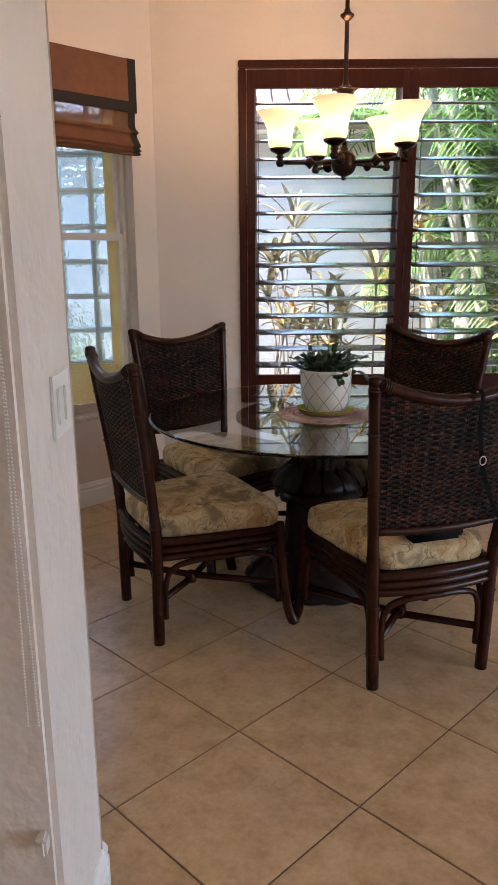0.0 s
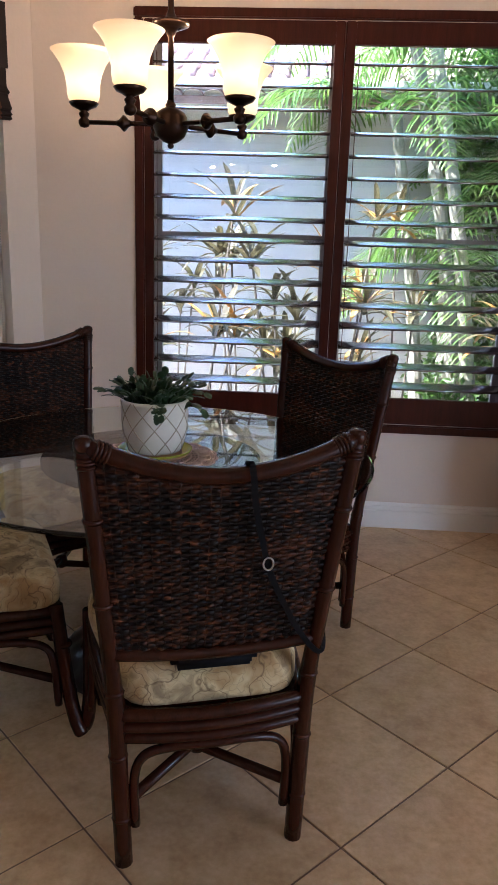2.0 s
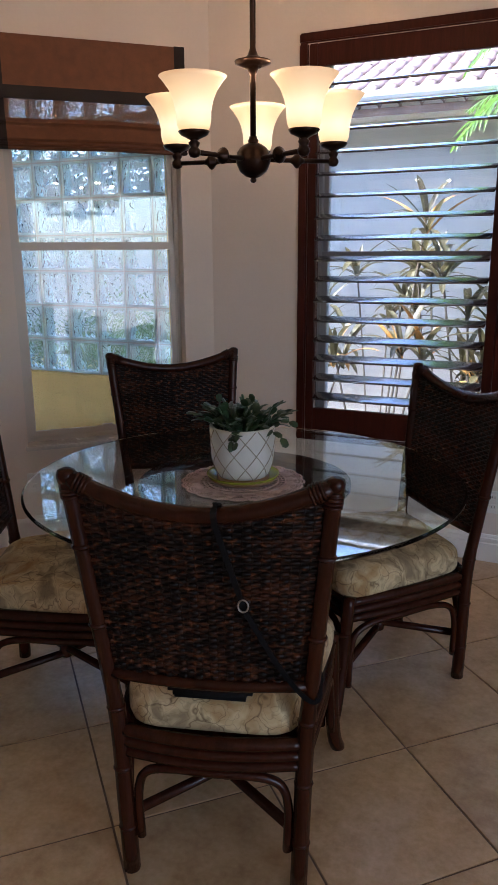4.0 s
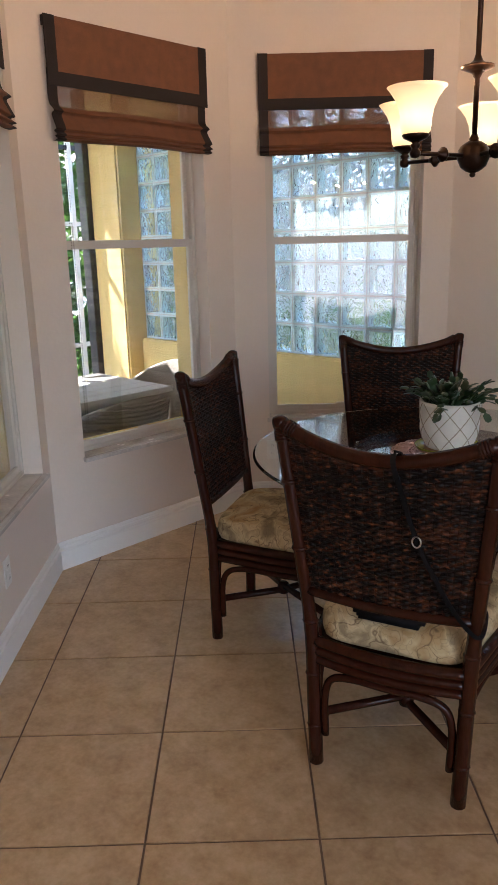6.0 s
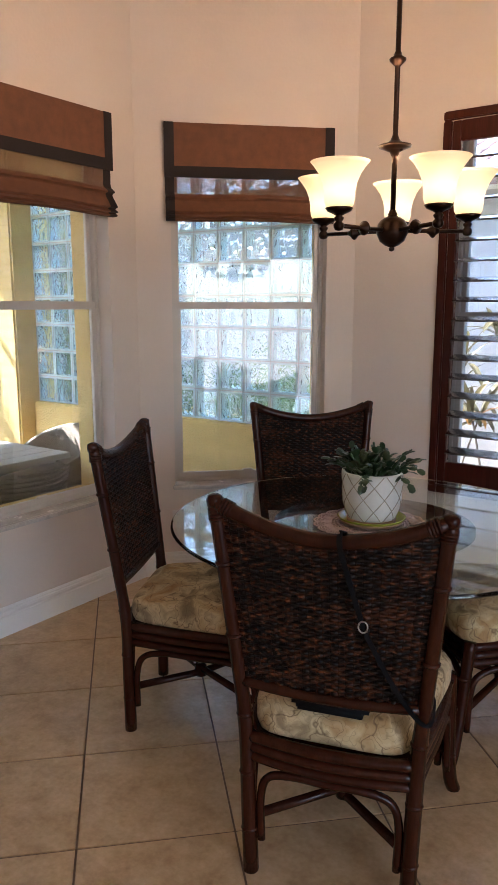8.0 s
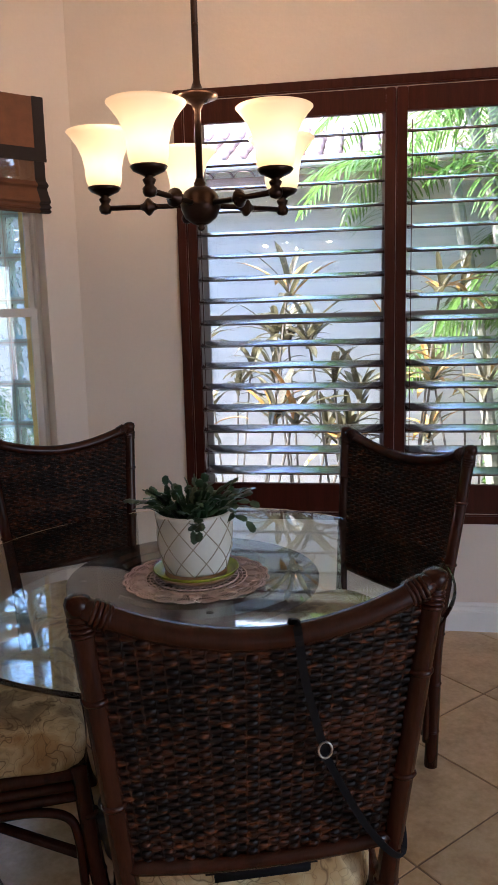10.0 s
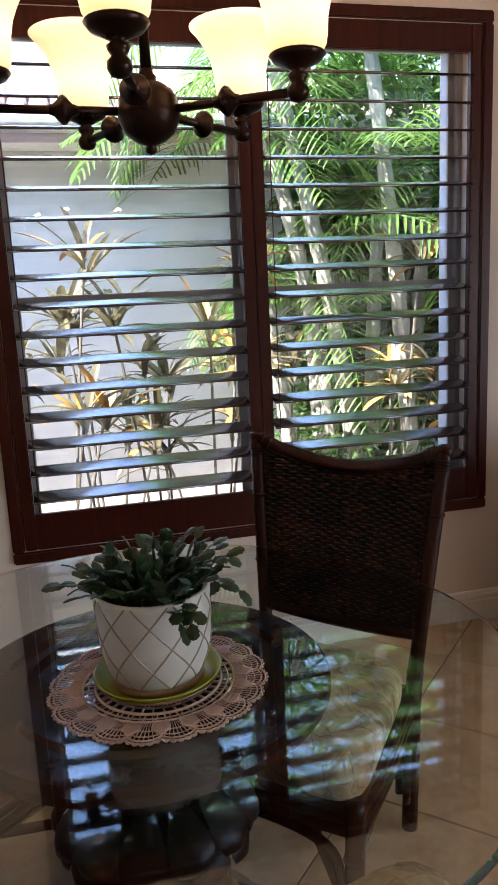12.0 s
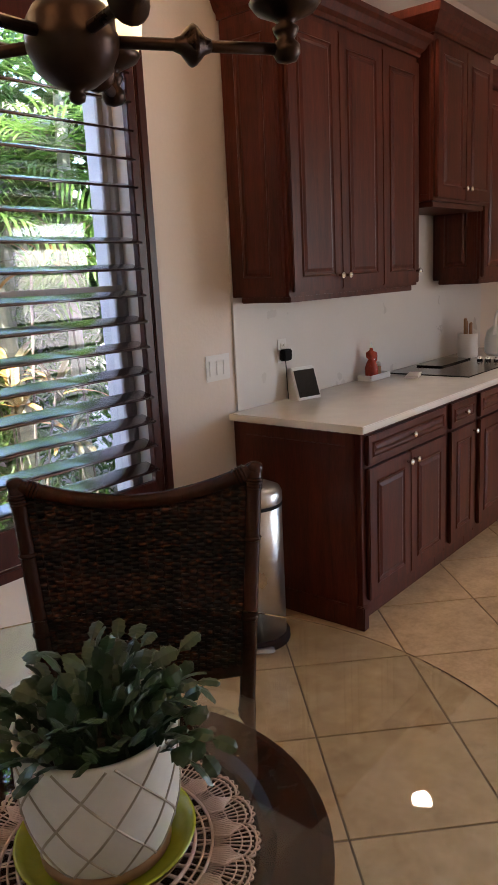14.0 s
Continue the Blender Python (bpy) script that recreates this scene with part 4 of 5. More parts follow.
def cactus_segment(seg_bm, base, d, up, length, width):
    """One flat, toothed link of a branch."""
    d, side = d.normalized(), d.cross(up).normalized()
    n = side.cross(d)
    outline = [(0.0, 0.14), (0.18, 0.62), (0.30, 0.98), (0.36, 0.80), (0.58, 1.0), (0.66, 0.84), (0.84, 0.92), (0.90, 0.62), (1.0, 0.30)]
    rows = []
    for t, w in outline:
        c = base + d * length * t + n * (0.10 * length * math.sin(t * 2.6))
        rows.append([seg_bm.verts.new(c + side * w * width / 2), seg_bm.verts.new(c + n * 0.0022), seg_bm.verts.new(c - side * w * width / 2), seg_bm.verts.new(c - n * 0.0012)])
    for p, q in zip(rows, rows[1:]):
        for k in range(4):
            seg_bm.faces.new((p[k], p[(k + 1) % 4], q[(k + 1) % 4], q[k]))
    seg_bm.faces.new(rows[0][::-1]), seg_bm.faces.new(rows[-1])
    return base + d * length * 0.97


for i in range(80):
    a, r = rng.uniform(0, 2 * math.pi), 0.085 * math.sqrt(rng.random())
    p = Vector((r * math.cos(a), r * math.sin(a), 0.0))
    out = Vector((math.cos(a), math.sin(a), 0))
    d = (Vector((0, 0, 1.0)) + out * rng.uniform(0.05, 0.62) * (0.3 + r / 0.085) + Vector((rng.uniform(-0.4, 0.4), rng.uniform(-0.4, 0.4), 0))).normalized()
    droop = rng.uniform(0.08, 0.40) * (0.5 + r / 0.085)
    if i % 16 == 0:
        p, d, droop = out * 0.095, (out + Vector((0, 0, 0.6))).normalized(), 0.9
    branch = bmesh.new()
    for k in range(rng.choice((3, 3, 4, 4)) if i % 11 else 4):
        up = Vector((rng.uniform(-0.7, 0.7), rng.uniform(-0.7, 0.7), 1.0))
        p = cactus_segment(branch, p, d, up, rng.uniform(0.027, 0.040), rng.uniform(0.020, 0.029))
        d = (d + out * 0.16 + Vector((rng.uniform(-0.25, 0.25), rng.uniform(-0.25, 0.25), -droop))).normalized()
    part("branch", branch, LEAF, plant)

# ---- bag left on one chair, its strap over the back ----
bag = thing("black_bag", CH_S, "black nylon bag on a chair seat, strap over its back", "bag")
part("pouch", box(-0.10, 0.10, -0.020, 0.14, 0.507, 0.556, 0.016), BLACKW, bag, smooth=True)
strap = bend([(0.045, 0.05, 0.56), (0.045, -0.035, 0.80), (0.045, -0.066, 0.985), (0.044, -0.112, 1.028), (0.044, -0.142, 1.008), (0.058, -0.116, 0.93), (0.092, -0.088, 0.80), (0.115, -0.076, 0.74), (0.17, -0.055, 0.63), (0.222, -0.040, 0.555), (0.250, -0.026, 0.54), (0.254, 0.0, 0.59), (0.240, 0.02, 0.60)], 6)
bm = bmesh.new()
prev = None
for i, p in enumerate(strap):
    t = (strap[min(i + 1, len(strap) - 1)] - strap[max(i - 1, 0)]).normalized()
    side = t.cross(Vector((0.1, 1, 0.25))).normalized() * 0.0065
    nn = t.cross(side).normalized() * 0.0013
    ring = [bm.verts.new(p + side + nn), bm.verts.new(p - side + nn), bm.verts.new(p - side - nn), bm.verts.new(p + side - nn)]
    if prev:
        for k in range(4):
            bm.faces.new((prev[k], ring[k], ring[(k + 1) % 4], prev[(k + 1) % 4]))
    prev = ring
part("strap", bm, BLACKW, bag)
part("buckle", tube([(0.094 + 0.011 * math.cos(a), -0.093, 0.796 + 0.014 * math.sin(a)) for a in [2 * math.pi * i / 16 for i in range(16)]], 0.0022, 6, closed=True), STEEL, bag, "small steel ring", smooth=True)

# ---- kitchen ----
CAB = wood("cherry_cabinet", (0.074, 0.0158, 0.0082), 0.34, axis=2, stretch=10, scale=2.2, vary=0.48)
QUARTZ = paint("white_quartz", (0.72, 0.69, 0.63), 0.16, vary=0.015, scale=12, bump=0.02)
SPLASH = paint("pale_backsplash", (0.64, 0.60, 0.55), 0.3, vary=0.02, scale=5, bump=0.04)
CHROME = paint("chrome", (0.75, 0.74, 0.72), 0.15, 1.0, vary=0.03)
BLACKG = paint("black_glass", (0.008, 0.008, 0.009), 0.08, vary=0.1)
WHITEP = paint("white_plastic", (0.72, 0.70, 0.66), 0.35, vary=0.03)
RED = paint("red_glaze", (0.35, 0.035, 0.015), 0.25, vary=0.3, scale=40)


def panel_door(x0, x1, z0, z1, parent, name="door", frame_w=0.06, arch=False):
    """A raised-panel front lying in the plane y = 0, towards -y."""
    d = part(name, box(x0, x1, -0.020, 0.0, z0, z1, 0.004), CAB, parent)
    if x1 - x0 > 2.6 * frame_w and z1 - z0 > 2.4 * frame_w:
        fx0, fx1, fz0, fz1 = x0 + frame_w, x1 - frame_w, z0 + frame_w, z1 - frame_w
        bm = bmesh.new()
        for i, (off, y) in enumerate(((0.0, -0.0205), (0.006, -0.0265), (0.012, -0.0215), (0.020, -0.0208), (0.034, -0.0265))):
            ring = []
            for cx, cz in ((fx0 + off, fz0 + off), (fx1 - off, fz0 + off), (fx1 - off, fz1 - off), (fx0 + off, fz1 - off)):
                ring.append(bm.verts.new((cx, y, cz)))
            if i:
                for k in range(4):
                    bm.faces.new((prev[k], prev[(k + 1) % 4], ring[(k + 1) % 4], ring[k]))
            prev = ring
        bm.faces.new(prev)
        part("raised_panel", bm, CAB, d)
    return d


def knob(x, z, parent):
    part("knob", lathe([(0.005, 0.0), (0.005, 0.012), (0.012, 0.018), (0.015, 0.024), (0.011, 0.030), (0.003, 0.032)], 14, m=Matrix.Translation((x, -0.020, z)) @ Matrix.Rotation(radians(90), 4, "X")), CHROME, parent, "small chrome knob", smooth=True)


FY0 = 3.985
bx = 2.672
for i, (w, kind) in enumerate(((0.80, "two"), (0.36, "one"), (0.80, "two"), (0.45, "one"), (0.45, "one"))):
    c = thing("base_cabinet", pose(bx, FY0, 0), "dark cherry base cabinet with raised-panel doors and chrome knobs", "cabinet", "base cabinets")
    part("body", box(0.001, w - 0.001, 0.001, WALL_Y - FY0 - 0.003, 0.10, 0.868, 0.002), CAB, c)
    part("plinth", box(0.001, w - 0.001, 0.05, WALL_Y - FY0 - 0.003, 0.001, 0.10), CAB, c)
    dr = panel_door(0.03, w - 0.03, 0.725, 0.852, c, "drawer_front", 0.03)
    knob(w / 2, 0.79, dr)
    n = 2 if kind == "two" else 1
    for k in range(n):
        xa, xb = 0.03 + (w - 0.06) * k / n + 0.002, 0.03 + (w - 0.06) * (k + 1) / n - 0.002
        d = panel_door(xa, xb, 0.13, 0.712, c)
        knob(xb - 0.03 if k == 0 else xa + 0.03, 0.67, d)
    if i == 0:
        side = part("end_panel", box(0.03, 0.63, -0.012, 0.0, 0.002, 0.866, 0.003), CAB, c, m=pose(0.0, WALL_Y - FY0 - 0.02, 0, 0, 0, -90))
        part("end_moulding", box(0.07, 0.59, -0.020, -0.0125, 0.80, 0.815, 0.003), CAB, side)
        part("end_moulding", box(0.07, 0.59, -0.020, -0.0125, 0.10, 0.115, 0.003), CAB, side)
        part("corner_foot", box(-0.012, 0.03, -0.012, 0.03, 0.001, 0.11, 0.004), CAB, c)
    bx += w
ct = part("worktop", box(2.640, 5.53, 3.955, WALL_Y - 0.002, 0.870, 0.902, 0.004), QUARTZ)
tagged(ct, "white quartz worktop along the cherry cabinets", "worktop")
tagged(part("backsplash", box(2.70, 5.53, WALL_Y - 0.012, WALL_Y - 0.0015, 0.903, 1.84), SPLASH), "smooth pale backsplash behind the worktop", "backsplash", kind="structure")
UPY = 4.335


def upper(x, w, z0, z1, doors, deep=0.0, crown=0.10, side=False):
    c = thing("wall_cabinet", pose(x, UPY - deep, 0), "dark cherry wall cabinet with raised-panel doors and a crown moulding", "cabinet", "wall cabinets")
    back = WALL_Y - UPY + deep - 0.014
    part("body", box(0.001, w - 0.001, 0.001, back, z0, z1, 0.002), CAB, c)
    part("light_rail", box(0.035, w - 0.02, 0.02, back - 0.02, z0 - 0.028, z0 - 0.0005, 0.004), CAB, c)
    for k in range(doors):
        xa, xb = 0.012 + (w - 0.024) * k / doors + 0.002, 0.012 + (w - 0.024) * (k + 1) / doors - 0.002
        d = panel_door(xa, xb, z0 + 0.015, z1 - 0.03, c)
        knob(xb - 0.03 if k % 2 == 0 else xa + 0.03, z0 + 0.075, d)
    sd = part("side_panel", box(0.02, back - 0.015, -0.012, 0.0, z0 + 0.002, z1 - 0.002, 0.003), CAB, c, m=pose(0.0, back, 0, 0, 0, -90))
    pn = panel_door(0.03, back - 0.025, z0 + 0.03, z1 - 0.04, sd, "panel", 0.05)
    pn.matrix_basis = pose(0, 0.006, 0)
    prof = [(0.0, 0.0), (-0.012, 0.0), (-0.014, 0.02), (-0.03, 0.035), (-0.045, 0.065), (-0.062, 0.08), (-0.066, crown), (0.0, crown)]
    bm = bmesh.new()
    rings = [[bm.verts.new((-0.0 + y, back, z1 + z)) for y, z in prof], [bm.verts.new((y, y, z1 + z)) for y, z in prof], [bm.verts.new((w - y, y, z1 + z)) for y, z in prof], [bm.verts.new((w - y, back, z1 + z)) for y, z in prof]]
    for p, q in zip(rings, rings[1:]):
        for k in range(len(prof)):
            bm.faces.new((p[k], p[(k + 1) % len(prof)], q[(k + 1) % len(prof)], q[k]))
    bmesh.ops.recalc_face_normals(bm, faces=bm.faces)
    part("crown_moulding", bm, CAB, c)
    part("top_board", box(0.002, w - 0.002, 0.002, back, z1 + 0.001, z1 + crown - 0.01), CAB, c)
    return c


upper(2.70, 1.17, 1.418, 2.54, 3)
upper(3.935, 0.75, 1.85, 2.66, 2, 0.06, 0.12)
upper(4.72, 0.81, 1.418, 2.54, 2)
hob = thing("cooktop", pose(4.03, 4.10, 0.903), "black glass cooktop set on the white worktop", "cooktop")
part("glass", box(0, 0.78, 0, 0.50, 0.0, 0.007, 0.003), BLACKG, hob)
part("grate", box(0.30, 0.74, 0.30, 0.47, 0.0075, 0.016, 0.003), BLACKG, hob)
for k in range(4):
    part("control_knob", lathe([(0.018, 0.0075), (0.019, 0.02), (0.015, 0.03), (0.004, 0.031)], 16, m=Matrix.Translation((0.70, 0.06 + 0.055 * k, 0))), CHROME, hob, smooth=True)
sd = thing("smart_display", pose(3.115, 4.53, 0.9025, 0, 0, -14), "small white smart display with a dark screen on the worktop", "display")
bm = bmesh.new()
w, h, d = 0.075, 0.155, 0.10
pts = [(0, 0), (d, 0), (d * 0.75, h), (0.052, h)]
ra = [bm.verts.new((-w, y, z)) for y, z in pts]
rb = [bm.verts.new((w, y, z)) for y, z in pts]
for k in range(4):
    bm.faces.new((ra[k], ra[(k + 1) % 4], rb[(k + 1) % 4], rb[k]))
bm.faces.new(ra[::-1]), bm.faces.new(rb)
bmesh.ops.recalc_face_normals(bm, faces=bm.faces)
bmesh.ops.bevel(bm, geom=bm.edges[:], offset=0.004, segments=2, affect="EDGES")
part("case", bm, WHITEP, sd)
part("screen", box(-0.066, 0.066, -0.003, 0.0, 0.014, 0.150, 0.001), BLACKG, sd, "dark glossy screen", m=pose(0, 0.0, 0.0, -18.5))
plug = thing("power_adapter", pose(3.05, WALL_Y - 0.0145, 1.125), "black power adapter plugged into the wall socket", "adapter")
part("case", box(-0.033, 0.033, -0.04, -0.006, -0.028, 0.028, 0.006), BLACKW, plug)
part("cable", tube(bend([(0, -0.02, -0.027), (0.0, -0.022, -0.07), (0.01, -0.018, -0.16), (0.0, -0.03, -0.218)], 5), 0.0022, 6), BLACKW, plug)
tray = thing("condiment_tray", pose(3.83, 4.58, 0.9025), "white ceramic tray holding a red bottle and a shaker", "tray")
part("dish", box(-0.11, 0.11, -0.045, 0.045, 0.0, 0.008, 0.003), WHITEP, tray)
for yy in (-0.043, 0.043):
    part("rim", box(-0.108, 0.108, yy - 0.003, yy + 0.003, 0.0082, 0.032, 0.002), WHITEP, tray)
for xx in (-0.108, 0.108):
    part("rim", box(xx - 0.003, xx + 0.003, -0.039, 0.039, 0.0082, 0.032, 0.002), WHITEP, tray)
cr = thing("oil_bottle", pose(3.80, 4.58, 0.911), "red ceramic oil bottle with a loop handle", "bottle")
part("body", lathe([(0.030, 0.0), (0.036, 0.02), (0.037, 0.06), (0.024, 0.095), (0.016, 0.105), (0.030, 0.12), (0.030, 0.145), (0.012, 0.155), (0.008, 0.17)], 20), RED, cr, smooth=True)
part("spout", tube([(0, 0, 0.168), (0.004, 0, 0.205)], 0.004, 8), STEEL, cr)
part("handle", tube(bend([(0.028, 0, 0.14), (0.055, 0, 0.135), (0.055, 0, 0.10), (0.03, 0, 0.08)], 5), 0.006, 8), RED, cr, smooth=True)
sk = thing("salt_shaker", pose(3.875, 4.58, 0.911), "small glass shaker with a steel cap", "shaker")
part("glass", lathe([(0.018, 0.0), (0.02, 0.01), (0.018, 0.06)], 14), CLAY, sk, smooth=True)
part("cap", lathe([(0.019, 0.0605), (0.019, 0.075), (0.012, 0.085)], 14), STEEL, sk, smooth=True)
spr = thing("spoon_rest", pose(4.0, 4.42, 0.9025, 0, 0, 20), "pale spoon rest on the worktop", "spoon rest")
part("dish", box(-0.10, 0.10, -0.04, 0.04, 0.0, 0.012, 0.005), WHITEP, spr)
ck = thing("utensil_crock", pose(4.95, 4.50, 0.9025), "white utensil crock with dark motifs and wooden tools", "crock")
part("jar", lathe([(0.062, 0.0), (0.066, 0.01), (0.066, 0.155), (0.060, 0.157), (0.058, 0.02), (0.0, 0.02)], 28), WHITEP, ck, smooth=True)
for k, (dx, dy, h) in enumerate(((-0.02, 0.01, 0.26), (0.02, 0.02, 0.24), (0.0, -0.02, 0.23))):
    part("wooden_spoon", box(dx - 0.022, dx + 0.022, dy - 0.004, dy + 0.004, 0.022, h, 0.004), wood("spoon_wood", (0.30, 0.14, 0.05)) if k == 0 else bpy.data.materials["spoon_wood"], ck)
ke = thing("kettle", pose(5.16, 4.36, 0.9025), "white kettle with an arched handle on the worktop", "kettle")
part("body", lathe([(0.085, 0.0), (0.10, 0.02), (0.10, 0.10), (0.085, 0.16), (0.05, 0.19), (0.02, 0.20)], 28), WHITEP, ke, smooth=True)
part("handle", tube(bend([(-0.09, 0, 0.14), (-0.085, 0, 0.25), (0.0, 0, 0.30), (0.085, 0, 0.25), (0.09, 0, 0.14)], 6), 0.011, 8), WHITEP, ke, smooth=True)

# ---- bin ----
bn = thing("pedal_bin", pose(2.36, 4.32, 0, 0, 0, -45), "tall brushed steel pedal bin beside the cherry cabinet", "bin")
part("base", lathe([(0.138, 0.001), (0.142, 0.01), (0.140, 0.035), (0.128, 0.04)], 40), BLACKW, bn, "black plastic base", smooth=True)
part("barrel", lathe([(0.126, 0.0405), (0.126, 0.60), (0.124, 0.602)], 48), STEEL, bn, smooth=True)
part("collar", lathe([(0.128, 0.6025), (0.129, 0.605), (0.129, 0.615), (0.127, 0.6165)], 48), BLACKW, bn, smooth=True)
part("lid", lathe([(0.1285, 0.617), (0.1295, 0.62), (0.129, 0.655), (0.122, 0.672), (0.09, 0.686), (0.04, 0.694), (0.0, 0.696)], 48), STEEL, bn, smooth=True)
part("pedal", box(-0.055, 0.055, -0.175, -0.12, 0.012, 0.024, 0.008), STEEL, bn, "steel foot pedal", smooth=True)


# ---- switches, sockets and small fittings ----
def plate(name, m, w, h, label, toggles=(), slots=()):
    p = thing(name, m, label, "switch" if "switch" in name else "socket")
    part("plate", box(-w / 2, w / 2, -0.006, -0.0005, -h / 2, h / 2, 0.0025), WHITEP, p)
    for x in toggles:
        part("rocker", box(x - 0.016, x + 0.016, -0.011, -0.0065, -0.033, 0.033, 0.002), WHITEP, p)
    for z in slots:
        part("socket_face", box(-0.017, 0.017, -0.0085, -0.0065, z - 0.014, z + 0.014, 0.003), WHITEP, p)
        for x in (-0.006, 0.006):
            part("slot", box(x - 0.0012, x + 0.0012, -0.0092, -0.0087, z - 0.004, z + 0.006), BLACKW, p)


plate("light_switch", pose(0, 1.40, 1.17, 0, 0, 90), 0.115, 0.115, "white double light switch on the textured pier", (-0.023, 0.023))
mA, _ = along(PA, PB)
mB, _ = along(PB, PC)
mC, _ = along(PC, PD)
plate("wall_socket", mA @ Matrix.Translation((0.75, 0, 0.33)), 0.07, 0.115, "white wall socket on the bay wall", (), (-0.025, 0.025))
plate("wall_socket", mC @ Matrix.Translation((0.20, 0, 0.33)), 0.07, 0.115, "white wall socket on the bay wall", (), (-0.025, 0.025))
plate("wall_socket", pose(1.324, WALL_Y, 0.31), 0.07, 0.115, "white wall socket below the shutters", (), (-0.025, 0.025))
plate("light_switch", pose(2.585, WALL_Y, 1.12), 0.16, 0.115, "white triple light switch beside the cabinets", (-0.046, 0, 0.046))
plate("wall_socket", pose(3.05, WALL_Y - 0.012, 1.145), 0.07, 0.115, "white wall socket above the worktop", (), (-0.025, 0.025))
rem = part("remote_control", box(0.47, 0.53, 0.005, 0.065, WIN[0] + 0.004, WIN[0] + 0.018, 0.004), BLACKW, m=mA)
tagged(rem, "small black gadget lying on the marble sill", "gadget")
hold = thing("chain_holder", pose(-0.024, 1.19, 0.44), "small cream holder at the foot of the blind chain", "chain holder")
part("clip", box(-0.010, 0.010, -0.030, -0.0005, -0.018, 0.018, 0.005), ALU, hold)
bm = bmesh.new()
for sx in (-0.009, 0.009):
    for i in range(110):
        bmesh.ops.create_icosphere(bm, subdivisions=1, radius=0.0022, matrix=Matrix.Translation((-0.024 + sx * i / 110, 1.184, 1.32 - i * 0.0060)))
tagged(part("blind_chain", bm, WHITEP), "white beaded chain hanging beside the passage", "blind chain", kind="stuff")

GLOWD = principled("downlight_glow")
GLOWD[3].inputs["Emission Color"].default_value, GLOWD[3].inputs["Emission Strength"].default_value = (1, 0.9, 0.75, 1), 6.0
# the first is known by its reflection; the other six are added, unseen fill
for x, y in ((3.67, 4.20), (3.6, 1.2), (5.0, 4.03), (5.0, 1.2), (1.6, -1.2), (3.6, -1.2), (-0.8, -1.2)):
    dl = thing("downlight", pose(x, y, CEIL_Z), "round recessed ceiling downlight with a white trim, out of view", "downlight", "downlights")
    part("trim", lathe([(0.085, -0.006), (0.095, -0.003), (0.095, -0.0005), (0.07, -0.0005)], 32), WHITEP, dl, smooth=True)
    part("lens", lathe([(0.0, -0.0045), (0.072, -0.0045), (0.072, -0.001), (0.0, -0.001)], 28), GLOWD[0], dl)
    lamp = new("downlight_lamp", bpy.data.lights.new("downlight_lamp", "SPOT"))
    lamp.data.energy, lamp.data.color, lamp.data.spot_size, lamp.data.spot_blend, lamp.data.shadow_soft_size = DOWN_W, (1.0, 0.82, 0.62), radians(120), 0.6, 0.06
    lamp.location = (0, 0, -0.02)
    lamp.parent = dl

# ---- outside: lanai ----
PAVER = paint("lanai_floor", (0.50, 0.46, 0.40), 0.8, vary=0.12, scale=4, bump=0.2)
GRAVEL = paint("gravel", (0.30, 0.26, 0.22), 0.95, vary=0.45, scale=40, bump=1.0, fine=60, depth=0.02)
MORTAR = paint("mortar", (0.60, 0.60, 0.58), 0.8, vary=0.06)
BRONZEF = paint("bronze_screen_frame", (0.035, 0.033, 0.035), 0.5, 0.3, vary=0.1)
WICKER = paint("grey_wicker", (0.20, 0.165, 0.12), 0.7, vary=0.3, scale=60, bump=0.8, fine=150, depth=0.006)
WASHED = wood("whitewashed_planks", (0.40, 0.375, 0.34), 0.7, axis=1, vary=0.15, coat=0.0)
FOL1 = paint("green_leaves", (0.065, 0.135, 0.024), 0.5, vary=0.5, scale=3, bump=0.1)
FOL2 = paint("palm_leaves", (0.115, 0.215, 0.04), 0.42, vary=0.4, scale=4, bump=0.1)
CORD = paint("cordyline_leaves", (0.10, 0.088, 0.042), 0.45, vary=0.5, scale=6, bump=0.1)
CANE = paint("cordyline_cane", (0.12, 0.10, 0.075), 0.8, vary=0.3, scale=12, bump=0.3)
CORDT = paint("cordyline_tips", (0.42, 0.22, 0.05), 0.45, vary=0.4, scale=12, bump=0.1)
BARK = paint("palm_trunk", (0.27, 0.26, 0.20), 0.85, vary=0.3, scale=8, bump=0.5, fine=40, depth=0.01)
for fm, tr in ((FOL1, 0.45), (FOL2, 0.5), (CORD, 0.35)):
    nt = fm.node_tree
    bs = nt.nodes["Principled BSDF"]
    tl, ms = nt.nodes.new("ShaderNodeBsdfTranslucent"), nt.nodes.new("ShaderNodeMixShader")
    src = bs.inputs["Base Color"].links[0].from_socket
    nt.links.new(src, tl.inputs[0])
    ms.inputs[0].default_value = tr
    nt.links.new(bs.outputs[0], ms.inputs[1]), nt.links.new(tl.outputs[0], ms.inputs[2])
    nt.links.new(ms.outputs[0], nt.nodes["Material Output"].inputs[0])


